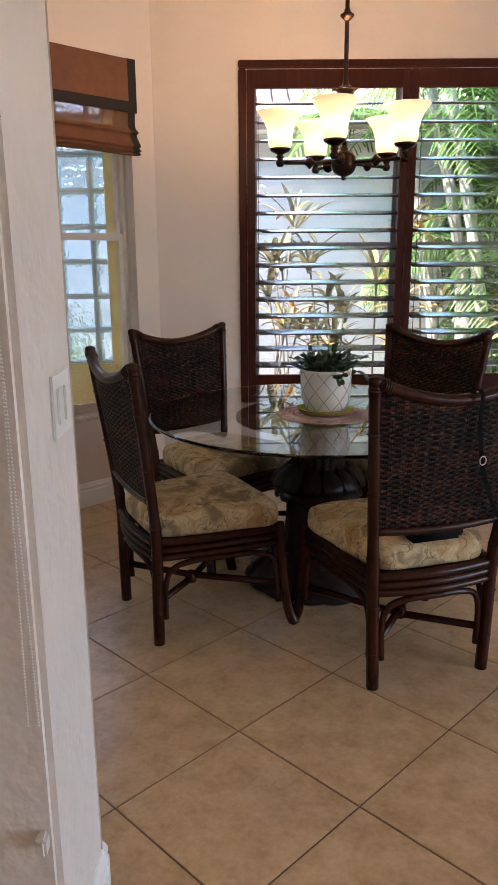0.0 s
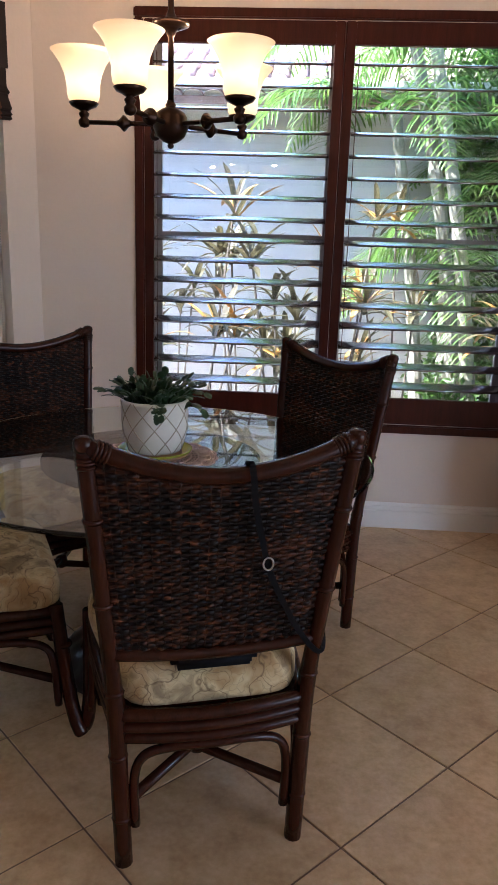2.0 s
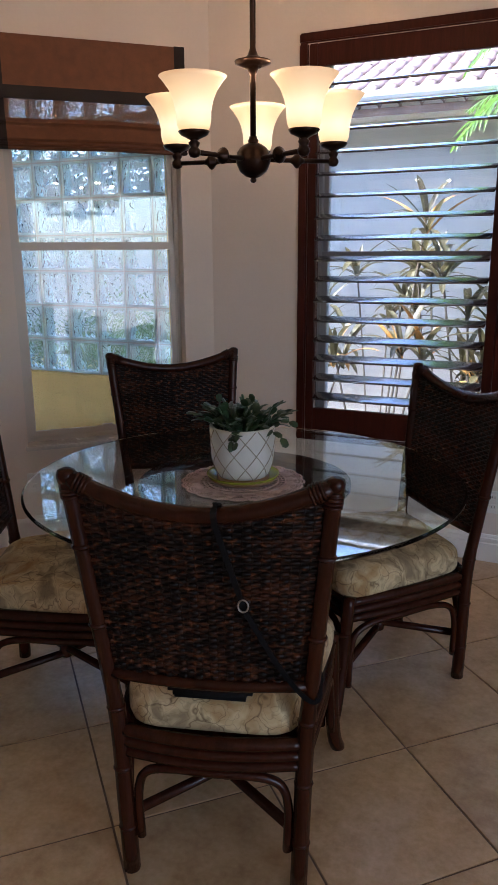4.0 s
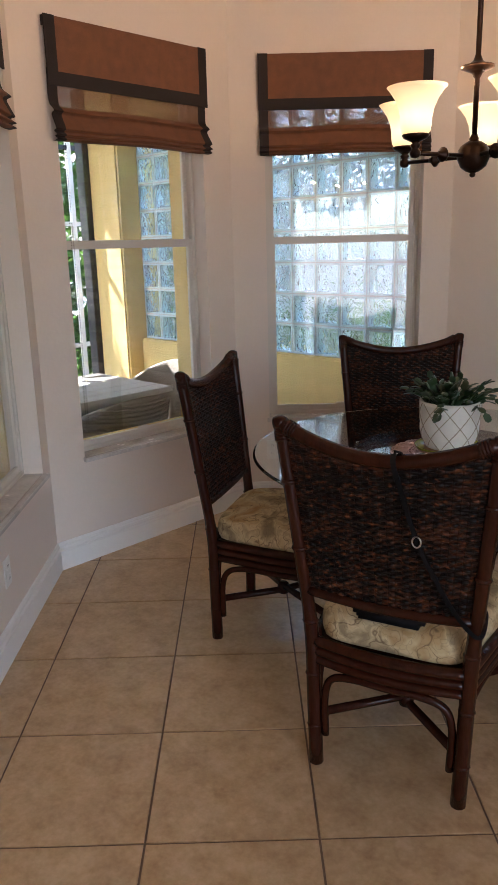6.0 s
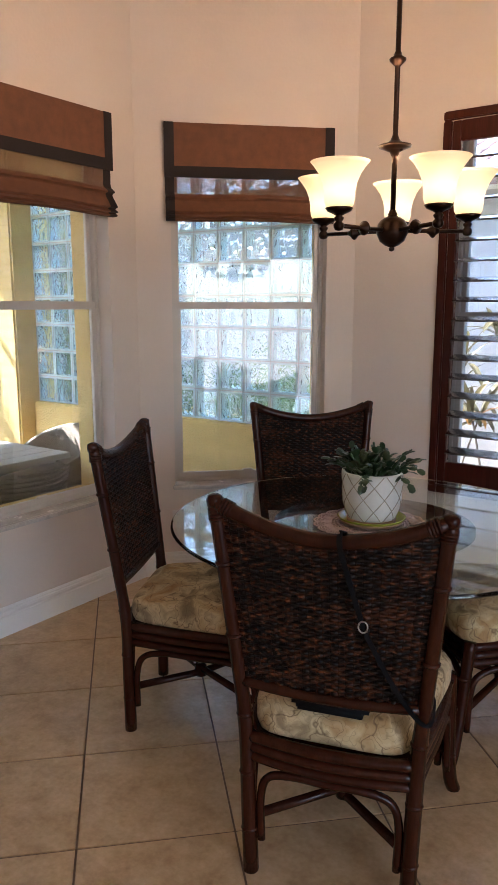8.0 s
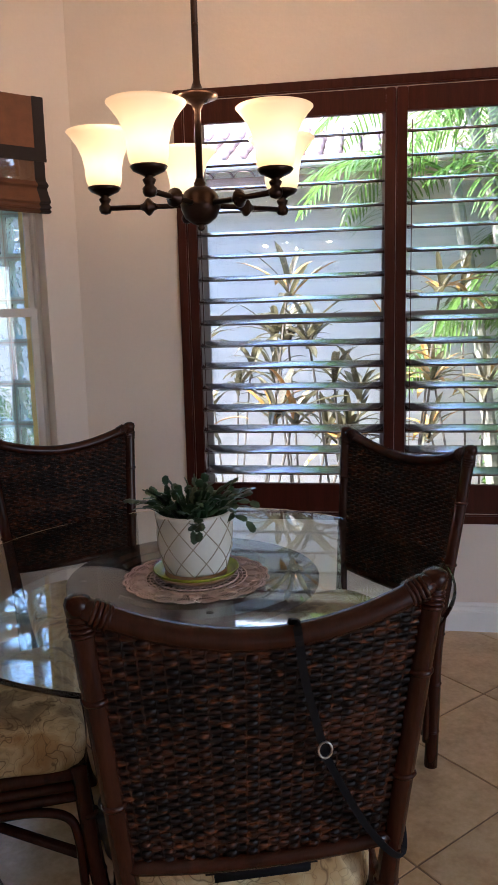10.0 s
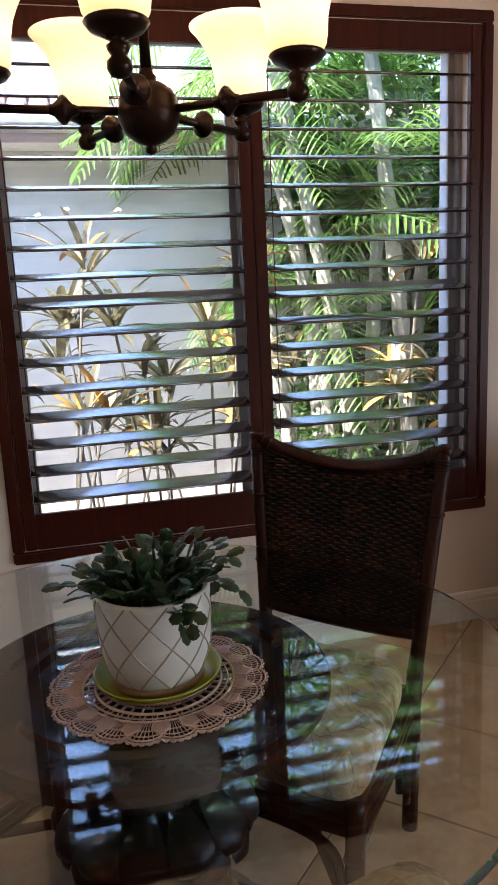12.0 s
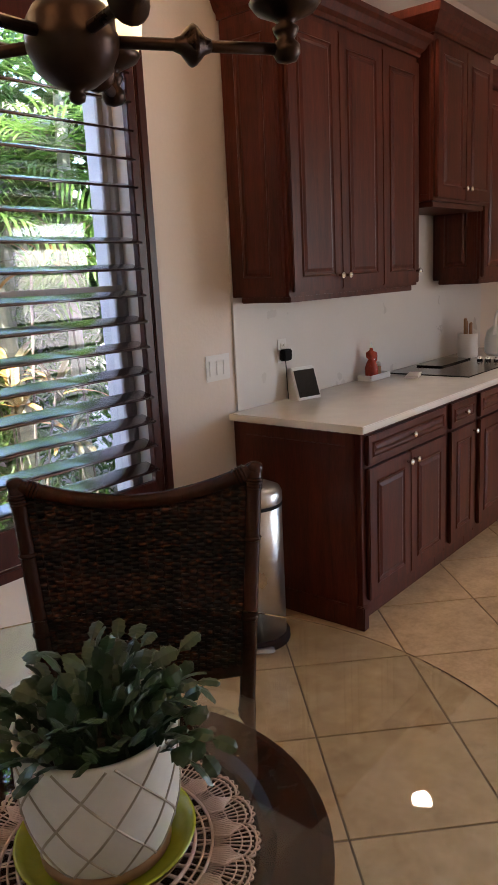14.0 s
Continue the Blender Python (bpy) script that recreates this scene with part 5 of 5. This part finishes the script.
def block_mat():
    """The wavy face of a glass block."""
    m, n, l, b = principled("wavy_block_face")
    b.inputs["Base Color"].default_value = (0.80, 0.91, 0.91, 1)
    b.inputs["Transmission Weight"].default_value, b.inputs["Roughness"].default_value, b.inputs["IOR"].default_value = 1.0, 0.06, 1.45
    tc, mp, nz, bp = n.new("ShaderNodeTexCoord"), n.new("ShaderNodeMapping"), n.new("ShaderNodeTexNoise"), n.new("ShaderNodeBump")
    mp.inputs["Scale"].default_value = (1.0, 9.0, 0.8)
    nz.inputs["Scale"].default_value, nz.inputs["Detail"].default_value, nz.inputs["Distortion"].default_value = 23.0, 0.8, 1.4
    oi, ad = n.new("ShaderNodeObjectInfo"), n.new("ShaderNodeVectorMath")
    mu = n.new("ShaderNodeMath")
    mu.operation = "MULTIPLY"
    mu.inputs[1].default_value = 9.0
    l.new(tc.outputs["Object"], mp.inputs[0]), l.new(mp.outputs[0], ad.inputs[0])
    l.new(oi.outputs["Random"], mu.inputs[0]), l.new(mu.outputs[0], ad.inputs[1])
    l.new(ad.outputs[0], nz.inputs["Vector"]), l.new(nz.outputs[0], bp.inputs["Height"])
    bp.inputs["Strength"].default_value, bp.inputs["Distance"].default_value = 1.0, 0.013
    l.new(bp.outputs[0], b.inputs["Normal"])
    return m


def rim_mat():
    """Pale aqua side walls of a hollow glass block."""
    m, n, l, b = principled("block_rim")
    b.inputs["Base Color"].default_value = (0.62, 0.76, 0.77, 1)
    b.inputs["Transmission Weight"].default_value, b.inputs["Roughness"].default_value, b.inputs["IOR"].default_value = 0.25, 0.3, 1.3
    return m


WAVY, RIM = block_mat(), rim_mat()
GZ = -0.10
BY = 4.71
tagged(part("ground", box(-90, 90, -90, 90, -0.4, GZ - 0.06), GRAVEL), "sandy gravel ground round the house", "ground", kind="structure")
tagged(part("lanai_floor", box(-4.6, -1.0, -2.5, 4.95, GZ - 0.055, GZ), PAVER), "pale paved floor of the screened lanai", "floor", kind="structure")
tagged(part("lanai_knee_wall", box(-3.048, -0.45, 4.655, 4.92, GZ, 0.78, 0.012), YELLOW), "low yellow stucco wall under the glass blocks", "wall", kind="structure")
tagged(part("lanai_pier", box(-3.435, -3.050, 4.515, 4.98, GZ, 2.75, 0.015), YELLOW), "sunlit yellow stucco pier at the end of the lanai", "pier", kind="structure")
tagged(part("lanai_beam", box(-3.048, -0.45, 4.655, 4.92, 2.42, 2.75, 0.01), YELLOW), "yellow stucco beam over the glass blocks", "beam", kind="structure")
bm = bmesh.new()
lo = [bm.verts.new((x, y, 2.755)) for x, y in ((-4.2, -2.5), (-2.62, -2.5), (-2.62, 1.41), (-0.36, 1.41), (-1.33, 2.44), (-1.33, 3.93), (-0.42, 5.05), (-4.2, 5.05))]
up = [bm.verts.new((v.co.x, v.co.y, 2.86)) for v in lo]
for k in range(8):
    bm.faces.new((lo[k], lo[(k + 1) % 8], up[(k + 1) % 8], up[k]))
bm.faces.new(lo[::-1]), bm.faces.new(up)
tagged(part("lanai_ceiling", bm, WHITE), "pale ceiling over the screened lanai", "ceiling", kind="structure")
gb = thing("glass_block_wall", pose(-3.046, BY, 0.78), "wall of square wavy glass blocks in pale mortar, on the knee wall", "glass blocks", kind="structure")
nx, nz_ = 13, 8
PIT = 0.2045
bm = bmesh.new()
for i in range(nx + 1):
    box(i * PIT - 0.004, i * PIT + 0.004, 0.006, 0.08, 0, nz_ * PIT, 0, bm)
for j in range(nz_ + 1):
    for i in range(nx):
        box(i * PIT + 0.004, (i + 1) * PIT - 0.004, 0.006, 0.08, max(0.0, j * PIT - 0.004), min(nz_ * PIT, j * PIT + 0.004), 0, bm)
tagged(part("mortar", bm, MORTAR, gb), kind="stuff")
RO, RI = 0.0978, 0.0865
bm = bmesh.new()
loops = []
for r_, y_ in ((RO, 0.002), (RO, 0.084), (RI, 0.084), (RI, 0.002)):
    loops.append([bm.verts.new((sx * r_, y_, sz_ * r_)) for sx, sz_ in ((-1, -1), (1, -1), (1, 1), (-1, 1))])
for p, q in zip(loops, loops[1:] + loops[:1]):
    for k in range(4):
        bm.faces.new((p[k], p[(k + 1) % 4], q[(k + 1) % 4], q[k]))
bmesh.ops.recalc_face_normals(bm, faces=bm.faces)
bme = mesh_of(bm, "glass_block", RIM)
pme = mesh_of(box(-RI + 0.0005, RI - 0.0005, 0.006, 0.016, -RI + 0.0005, RI - 0.0005), "wavy_face", WAVY)
for i in range(nx):
    for j in range(nz_):
        o = new("glass_block", bme)
        o.parent = gb
        o.matrix_basis = pose((i + 0.5) * PIT, 0, (j + 0.5) * PIT)
        f = new("wavy_face", pme)
        f.parent = o
        o.visible_shadow = f.visible_shadow = False
# screen enclosure
scr = thing("screen_enclosure", pose(0, 0, 0), "dark and white aluminium screen frame round the lanai", "screen frame")
for y, r, mt in ((4.86, 0.022, WHITEP), (3.9, 0.022, WHITEP), (2.6, 0.022, WHITEP), (1.2, 0.022, WHITEP), (-0.2, 0.022, WHITEP), (-1.6, 0.022, WHITEP)):
    part("post", box(-4.25 - r, -4.25 + r, y - r, y + r, GZ, 2.75, 0.003), mt, scr)
for z, mt in ((0.62, WHITEP), (1.75, WHITEP), (2.42, BRONZEF)):
    part("rail", box(-4.27, -4.23, -2.5, 6.5, z - 0.02, z + 0.02, 0.003), mt, scr)
part("post", box(-3.545, -3.437, 4.47, 4.56, GZ, 2.75, 0.004), BRONZEF, scr)
# patio table and tub chairs
pt = thing("patio_table", pose(-2.25, 3.10, GZ), "whitewashed plank patio table on the lanai", "table")
for k in range(6):
    part("plank", box(-0.44 + k * 0.147, -0.44 + k * 0.147 + 0.144, -0.85, 0.85, 0.685, 0.72, 0.004), WASHED, pt)
part("apron", box(-0.38, 0.38, -0.78, 0.78, 0.60, 0.684), WASHED, pt)
for sx in (-1, 1):
    for sy in (-1, 1):
        part("leg", box(sx * 0.36 - 0.045, sx * 0.36 + 0.045, sy * 0.74 - 0.045, sy * 0.74 + 0.045, 0.0, 0.599, 0.006), WASHED, pt)


def tub_chair(m):
    c = thing("wicker_chair", m, "rounded grey wicker tub chair at the patio table", "chair", "chairs on the lanai")
    bm = bmesh.new()
    prev = None
    for i in range(33):
        a = radians(-115 + 230 * i / 32)
        f = math.cos(a * 0.78)
        top = 0.58 + 0.20 * max(0, f)
        ring = []
        for r, z in ((0.25, 0.36), (0.28, 0.5), (0.30, top), (0.285, top + 0.012), (0.265, top), (0.245, 0.5), (0.22, 0.36)):
            ring.append(bm.verts.new((r * math.sin(a) * 1.05, -r * math.cos(a), z)))
        if prev:
            for k in range(7):
                bm.faces.new((prev[k], prev[(k + 1) % 7], ring[(k + 1) % 7], ring[k]))
        else:
            bm.faces.new(ring)
        prev = ring
    bm.faces.new(prev[::-1])
    bmesh.ops.recalc_face_normals(bm, faces=bm.faces)
    part("shell", bm, WICKER, c, smooth=True)
    bm = bmesh.new()
    for j in range(16):
        z = 0.37 + j * 0.026
        pts = []
        for i in range(33):
            a = radians(-115 + 230 * i / 32)
            top = 0.58 + 0.20 * max(0, math.cos(a * 0.78))
            if z < top:
                r = 0.253 + 0.045 * (z - 0.36) / 0.3
                pts.append((r * math.sin(a) * 1.05, -r * math.cos(a), z))
        if len(pts) > 3:
            tube(pts, 0.009, 5, bm)
    tagged(part("weave", bm, WICKER, c, smooth=True), kind="stuff")
    part("seat", lathe([(0.24, 0.33), (0.255, 0.36), (0.24, 0.40), (0.0, 0.42)], 28), WICKER, c, smooth=True)
    for sx in (-1, 1):
        for sy in (-1, 1):
            part("leg", tube([(sx * 0.20, sy * 0.19, 0.0), (sx * 0.18, sy * 0.16, 0.34)], 0.016, 8), WICKER, c)
    return c


tc1 = tub_chair(pose(-1.66, 3.38, GZ, 0, 0, 90))
copy_thing(tc1, pose(-2.30, 4.22, GZ, 0, 0, 180))
copy_thing(tc1, pose(-1.66, 2.55, GZ, 0, 0, 90))
copy_thing(tc1, pose(-2.95, 2.9, GZ, 0, 0, -90))


# ---- outside: planting and the neighbour's house ----
def leaf_cloud(name, n, lo, hi, size, material, label, seed, category="hedge"):
    """A mass of small folded leaves inside a box, thinner towards its outside."""
    r = random.Random(seed)
    vs, fs = [], []
    for i in range(n):
        c = Vector([lo[k] + (hi[k] - lo[k]) * r.random() for k in range(3)])
        q = noise.noise(c * 1.7)
        if q < -0.12 or c.z > lo[2] + (hi[2] - lo[2]) * (0.72 + 0.5 * noise.noise(Vector((c.x * 0.9, c.y * 0.9, 3)))):
            continue
        s = size * r.uniform(0.6, 1.3)
        e = Euler((r.uniform(0, 6.3), r.uniform(0, 6.3), r.uniform(0, 6.3))).to_matrix()
        k = len(vs)
        for p in ((0, -s, 0), (s * 0.45, 0, s * 0.18), (0, s, 0), (-s * 0.45, 0, s * 0.18)):
            vs.append(c + e @ Vector(p))
        fs += [(k, k + 1, k + 2), (k, k + 2, k + 3)]
    me = bpy.data.meshes.new(name)
    me.from_pydata(vs, [], fs)
    me.materials.append(material)
    return tagged(new(name, me), label, category, kind="stuff")


def blade(bm, base, d, length, width, droop, n=6):
    """A long leaf that arches over."""
    p, d = Vector(base), Vector(d).normalized()
    prev = None
    for i in range(n + 1):
        t = i / n
        side = d.cross(Vector((0, 0, 1)))
        side = side.normalized() if side.length > 0.01 else Vector((1, 0, 0))
        up = side.cross(d)
        w = width * (0.35 + 1.3 * t) * (1 - t) ** 0.6 + 0.0008
        ring = (bm.verts.new(p + side * w + up * w * 0.3), bm.verts.new(p), bm.verts.new(p - side * w + up * w * 0.3))
        if prev:
            bm.faces.new((prev[0], prev[1], ring[1], ring[0])), bm.faces.new((prev[1], prev[2], ring[2], ring[1]))
        prev = ring
        p = p + d * length / n
        d = (d + Vector((0, 0, -droop / n))).normalized()


def cordyline(x, y, heads, seed, tips=False):
    r = random.Random(seed)
    g = GZ - 0.06
    t = thing("cordyline", pose(x, y, g), "slender cordyline with arching dark leaves by the garden wall", "shrub", "cordylines by the wall")
    lb, lt = bmesh.new(), bmesh.new()
    for k in range(heads):
        h = r.uniform(0.7, 1.6) if k or not tips else 1.85
        tx, ty = r.uniform(-0.35, 0.35), r.uniform(-0.2, 0.2)
        cane = bend([(tx * 0.3, ty * 0.3, 0), (tx * 0.6, ty * 0.7, h * 0.5), (tx, ty, h)], 5)
        part("cane", tube(cane, 0.008, 6), CANE, t)
        for i in range(r.randint(11, 16)):
            a = i * 2.4 + r.uniform(-0.3, 0.3)
            el = r.uniform(0.1, 1.3)
            d = (math.cos(a) * math.cos(el), math.sin(a) * math.cos(el), math.sin(el))
            blade(lt if tips and i % 3 == 0 else lb, (tx, ty, h - r.uniform(0, 0.12)), d, r.uniform(0.26, 0.42), r.uniform(0.026, 0.040), r.uniform(0.5, 1.6))
    tagged(part("leaves", lb, CORD, t), kind="stuff")
    if tips:
        tagged(part("bright_leaves", lt, CORDT, t, "yellow and orange new leaves"), kind="stuff")
    else:
        lt.free()


for i, (x, y, hd, tp) in enumerate(((0.40, 5.75, 4, True), (0.75, 6.3, 5, False), (1.05, 6.0, 4, False), (1.35, 6.2, 4, True), (-0.35, 6.4, 4, False), (1.9, 6.5, 4, True), (2.5, 6.2, 4, True), (0.1, 7.0, 3, False), (3.2, 6.3, 4, True))):
    cordyline(x, y, hd, 20 + i, tp)


def frond(bm, base, d, length, droop, seed, n=26):
    """A feather frond: a bent rib with a row of leaflets on both sides."""
    r = random.Random(seed)
    p, d = Vector(base), Vector(d).normalized()
    pts, dirs = [], []
    for i in range(n + 1):
        pts.append(p.copy()), dirs.append(d.copy())
        p = p + d * length / n
        d = (d + Vector((0, 0, -droop / n))).normalized()
    tube(pts, [0.011 * (1 - 0.85 * i / n) for i in range(n + 1)], 4, bm)
    for i in range(3, n + 1):
        t = i / n
        side = dirs[i].cross(Vector((0, 0, 1))).normalized()
        for s in (-1, 1):
            ld = (dirs[i] * 0.75 + side * s * 0.9 + Vector((0, 0, 0.25 - r.uniform(0, 0.3)))).normalized()
            blade(bm, pts[i], ld, length * 0.30 * math.sin(math.pi * min(1, 0.15 + t * 0.82)) * r.uniform(0.85, 1.1) + 0.05, 0.013, r.uniform(0.5, 1.3), 4)


def palm(x, y, h, lean, fronds, seed, radius=0.054):
    r = random.Random(seed)
    g = GZ - 0.06
    t = thing("palm_tree", pose(x, y, g), "palm with a pale ringed trunk and feathery green fronds", "palm", "palms in the garden")
    path = bend([(0, 0, 0), (lean[0] * 0.4, lean[1] * 0.4, h * 0.5), (lean[0], lean[1], h)], 22)
    part("trunk", tube(path, [radius * (1.0 + (0.12 if i % 3 == 0 else 0.0)) * (1.1 - 0.3 * i / len(path)) for i in range(len(path))], 10), BARK, t, smooth=False)
    bm = bmesh.new()
    for i in range(fronds):
        a = 2 * math.pi * i / fronds + r.uniform(-0.3, 0.3)
        el = r.uniform(-0.1, 1.1)
        d = (math.cos(a) * math.cos(el), math.sin(a) * math.cos(el), math.sin(el))
        frond(bm, (lean[0], lean[1], h - 0.05), d, r.uniform(1.1, 1.7), r.uniform(1.0, 2.2), seed * 50 + i)
    tagged(part("crown", bm, FOL2, t), kind="stuff")


for i, (x, y, h, ln, fr) in enumerate(((2.55, 6.7, 3.1, (-0.55, 0.1), 9), (2.85, 6.5, 3.4, (-0.25, 0.2), 9), (2.2, 7.2, 2.7, (-0.4, 0.0), 8), (3.6, 7.0, 3.0, (0.1, 0.0), 10), (4.3, 6.6, 2.6, (0.2, -0.1), 10), (3.3, 7.5, 2.0, (0.0, 0.0), 9), (4.9, 7.2, 2.2, (0.2, 0.1), 10), (2.9, 7.4, 1.3, (0.1, 0.0), 8), (4.0, 7.5, 1.2, (0.0, 0.0), 8), (5.6, 6.9, 2.6, (0.1, 0.0), 9), (2.35, 7.0, 1.75, (-0.1, 0.0), 7), (3.2, 7.3, 2.5, (0.1, -0.1), 11), (3.95, 6.5, 2.3, (0.15, 0.0), 11), (2.50, 6.95, 3.5, (-0.72, 0.0), 8), (2.75, 7.1, 2.2, (0.1, 0.0), 10))):
    palm(x, y, h, ln, fr, 60 + i)
leaf_cloud("undergrowth", 9000, (2.1, 6.2, GZ - 0.05), (6.0, 7.7, 1.0), 0.045, FOL1, "low mixed green undergrowth below the palms", 5)
leaf_cloud("hedge", 42000, (-6.8, -0.5, GZ - 0.05), (-5.2, 9.5, 6.0), 0.105, FOL1, "leafy green hedge beyond the lanai screen", 6)
leaf_cloud("shrubs", 5000, (-4.2, 5.6, GZ - 0.05), (-0.9, 6.4, 1.15), 0.05, FOL1, "green shrubs behind the glass blocks", 8)
leaf_cloud("tall_foliage", 26000, (2.3, 7.2, 0.2), (7.0, 7.95, 4.8), 0.075, FOL1, "tall green foliage behind the palms", 9)

NWALL = paint("neighbour_stucco", (0.55, 0.55, 0.53), 0.9, vary=0.05, scale=2, bump=0.3, fine=50, depth=0.004)
ROOFT = paint("roof_tile", (0.30, 0.205, 0.17), 0.85, vary=0.35, scale=5, bump=0.2, rnd=0.12)
nh = thing("neighbour_house", pose(-3.0, 8.0, GZ - 0.06), "pale stucco house next door with a barrel tile roof", "house")
part("wall", box(-9.0, 7.5, 0.0, 0.25, 0.0, 2.77), NWALL, nh)
part("soffit", box(-9.2, 7.7, -0.50, 0.0, 2.76, 2.78), WHITE, nh)
part("fascia", box(-9.2, 7.7, -0.525, -0.501, 2.74, 2.90, 0.004), WHITE, nh)
part("gutter", tube([(-9.2, -0.56, 2.87), (7.7, -0.56, 2.87)], 0.045, 10), WHITE, nh)
roof = part("roof", box(-9.2, 7.7, -0.55, 4.5, 0.0, 0.06), ROOFT, nh, m=pose(0, 0, 2.91, 20))
bm = bmesh.new()
vs = []
for i in range(13):
    a = math.pi * i / 12
    vs.append((bm.verts.new((0.085 * math.cos(a), 0.0, 0.055 * math.sin(a))), bm.verts.new((0.072 * math.cos(a), 0.42, 0.045 * math.sin(a) + 0.018))))
for p, q in zip(vs, vs[1:]):
    bm.faces.new((p[0], q[0], q[1], p[1]))
tme = mesh_of(bm, "roof_tile", ROOFT, True)
for r_ in range(6):
    for c_ in range(50):
        o = new("roof_tile", tme)
        o.parent = nh
        o.matrix_basis = pose(0, 0, 2.91, 20) @ pose(0.6 + c_ * 0.172, -0.60 + r_ * 0.36, 0.062 + r_ * 0.012)

# ---- floor tiles ----
TILES = 0.46
H2 = TILES / math.sqrt(2)


def clip(poly, a, b, c):
    out = []
    for i, p in enumerate(poly):
        q = poly[(i + 1) % len(poly)]
        dp, dq = a * p[0] + b * p[1] - c, a * q[0] + b * q[1] - c
        if dp <= 0:
            out.append(p)
        if (dp < 0 < dq) or (dq < 0 < dp):
            t = dp / (dp - dq)
            out.append((p[0] + (q[0] - p[0]) * t, p[1] + (q[1] - p[1]) * t))
    return out


def tile_mesh(poly):
    bm = bmesh.new()
    c = Vector((sum(p[0] for p in poly) / len(poly), sum(p[1] for p in poly) / len(poly)))
    lo = [bm.verts.new((p[0], p[1], -0.0045)) for p in poly]
    mid = [bm.verts.new((p[0], p[1], -0.0012)) for p in poly]
    hi = [bm.verts.new((p[0] + (c.x - p[0]) * 0.006, p[1] + (c.y - p[1]) * 0.006, 0.0)) for p in poly]
    n = len(poly)
    for k in range(n):
        j = (k + 1) % n
        bm.faces.new((lo[k], lo[j], mid[j], mid[k])), bm.faces.new((mid[k], mid[j], hi[j], hi[k]))
    bm.faces.new(hi)
    return mesh_of(bm, "tile", TILE)


r = H2 - 0.0046
full = [(0, -r), (r, 0), (0, r), (-r, 0)]
tme = tile_mesh(full)
rest = bmesh.new()
for i in range(-40, 40):
    for j in range(-40, 40):
        if (i + j) % 2 == 0:
            continue
        cx, cy = 0.30 + i * H2, 2.10 + j * H2
        if not (WEST - 0.3 < cx < EAST + 0.3 and SOUTH - 0.3 < cy < WALL_Y + 0.3):
            continue
        poly = [(p[0] + cx, p[1] + cy) for p in full]
        lims = [(1, 0, EAST - 0.005), (0, 1, WALL_Y - 0.004), (-1, 0, -WEST - 0.005), (0, -1, -SOUTH - 0.005)]
        if cy > 1.35:
            lims += [(-1, 1, -PC[0] + PC[1] - 0.005), (-1, 0, -PB[0] - 0.004), (-1, -1, -1.505 - 0.006)]
        elif cx < 0.2:
            if cx > -0.4 and cy > 0.9:
                lims += [(0, 1, 1.185)] if cx < 0 else [(-1, 0, -0.004)]
            else:
                lims += [(0, 1, 1.185)]
        cut = poly
        for lim in lims:
            cut = clip(cut, *lim)
            if len(cut) < 3:
                break
        if len(cut) < 3:
            continue
        whole = len(cut) == 4 and all(abs(p[0] - q[0]) + abs(p[1] - q[1]) < 1e-6 for p, q in zip(cut, poly))
        near = -1.2 < cx < 4.6 and 0.2 < cy
        if not near:
            f = [rest.verts.new((p[0], p[1], -0.001)) for p in cut]
            rest.faces.new(f)
            continue
        o = new("tile", tme if whole else tile_mesh([(p[0] - cx, p[1] - cy) for p in cut]))
        o.parent = floor
        o.location = (cx, cy, 0)
tagged(part("far_tiles", rest, TILE, floor), kind="stuff")
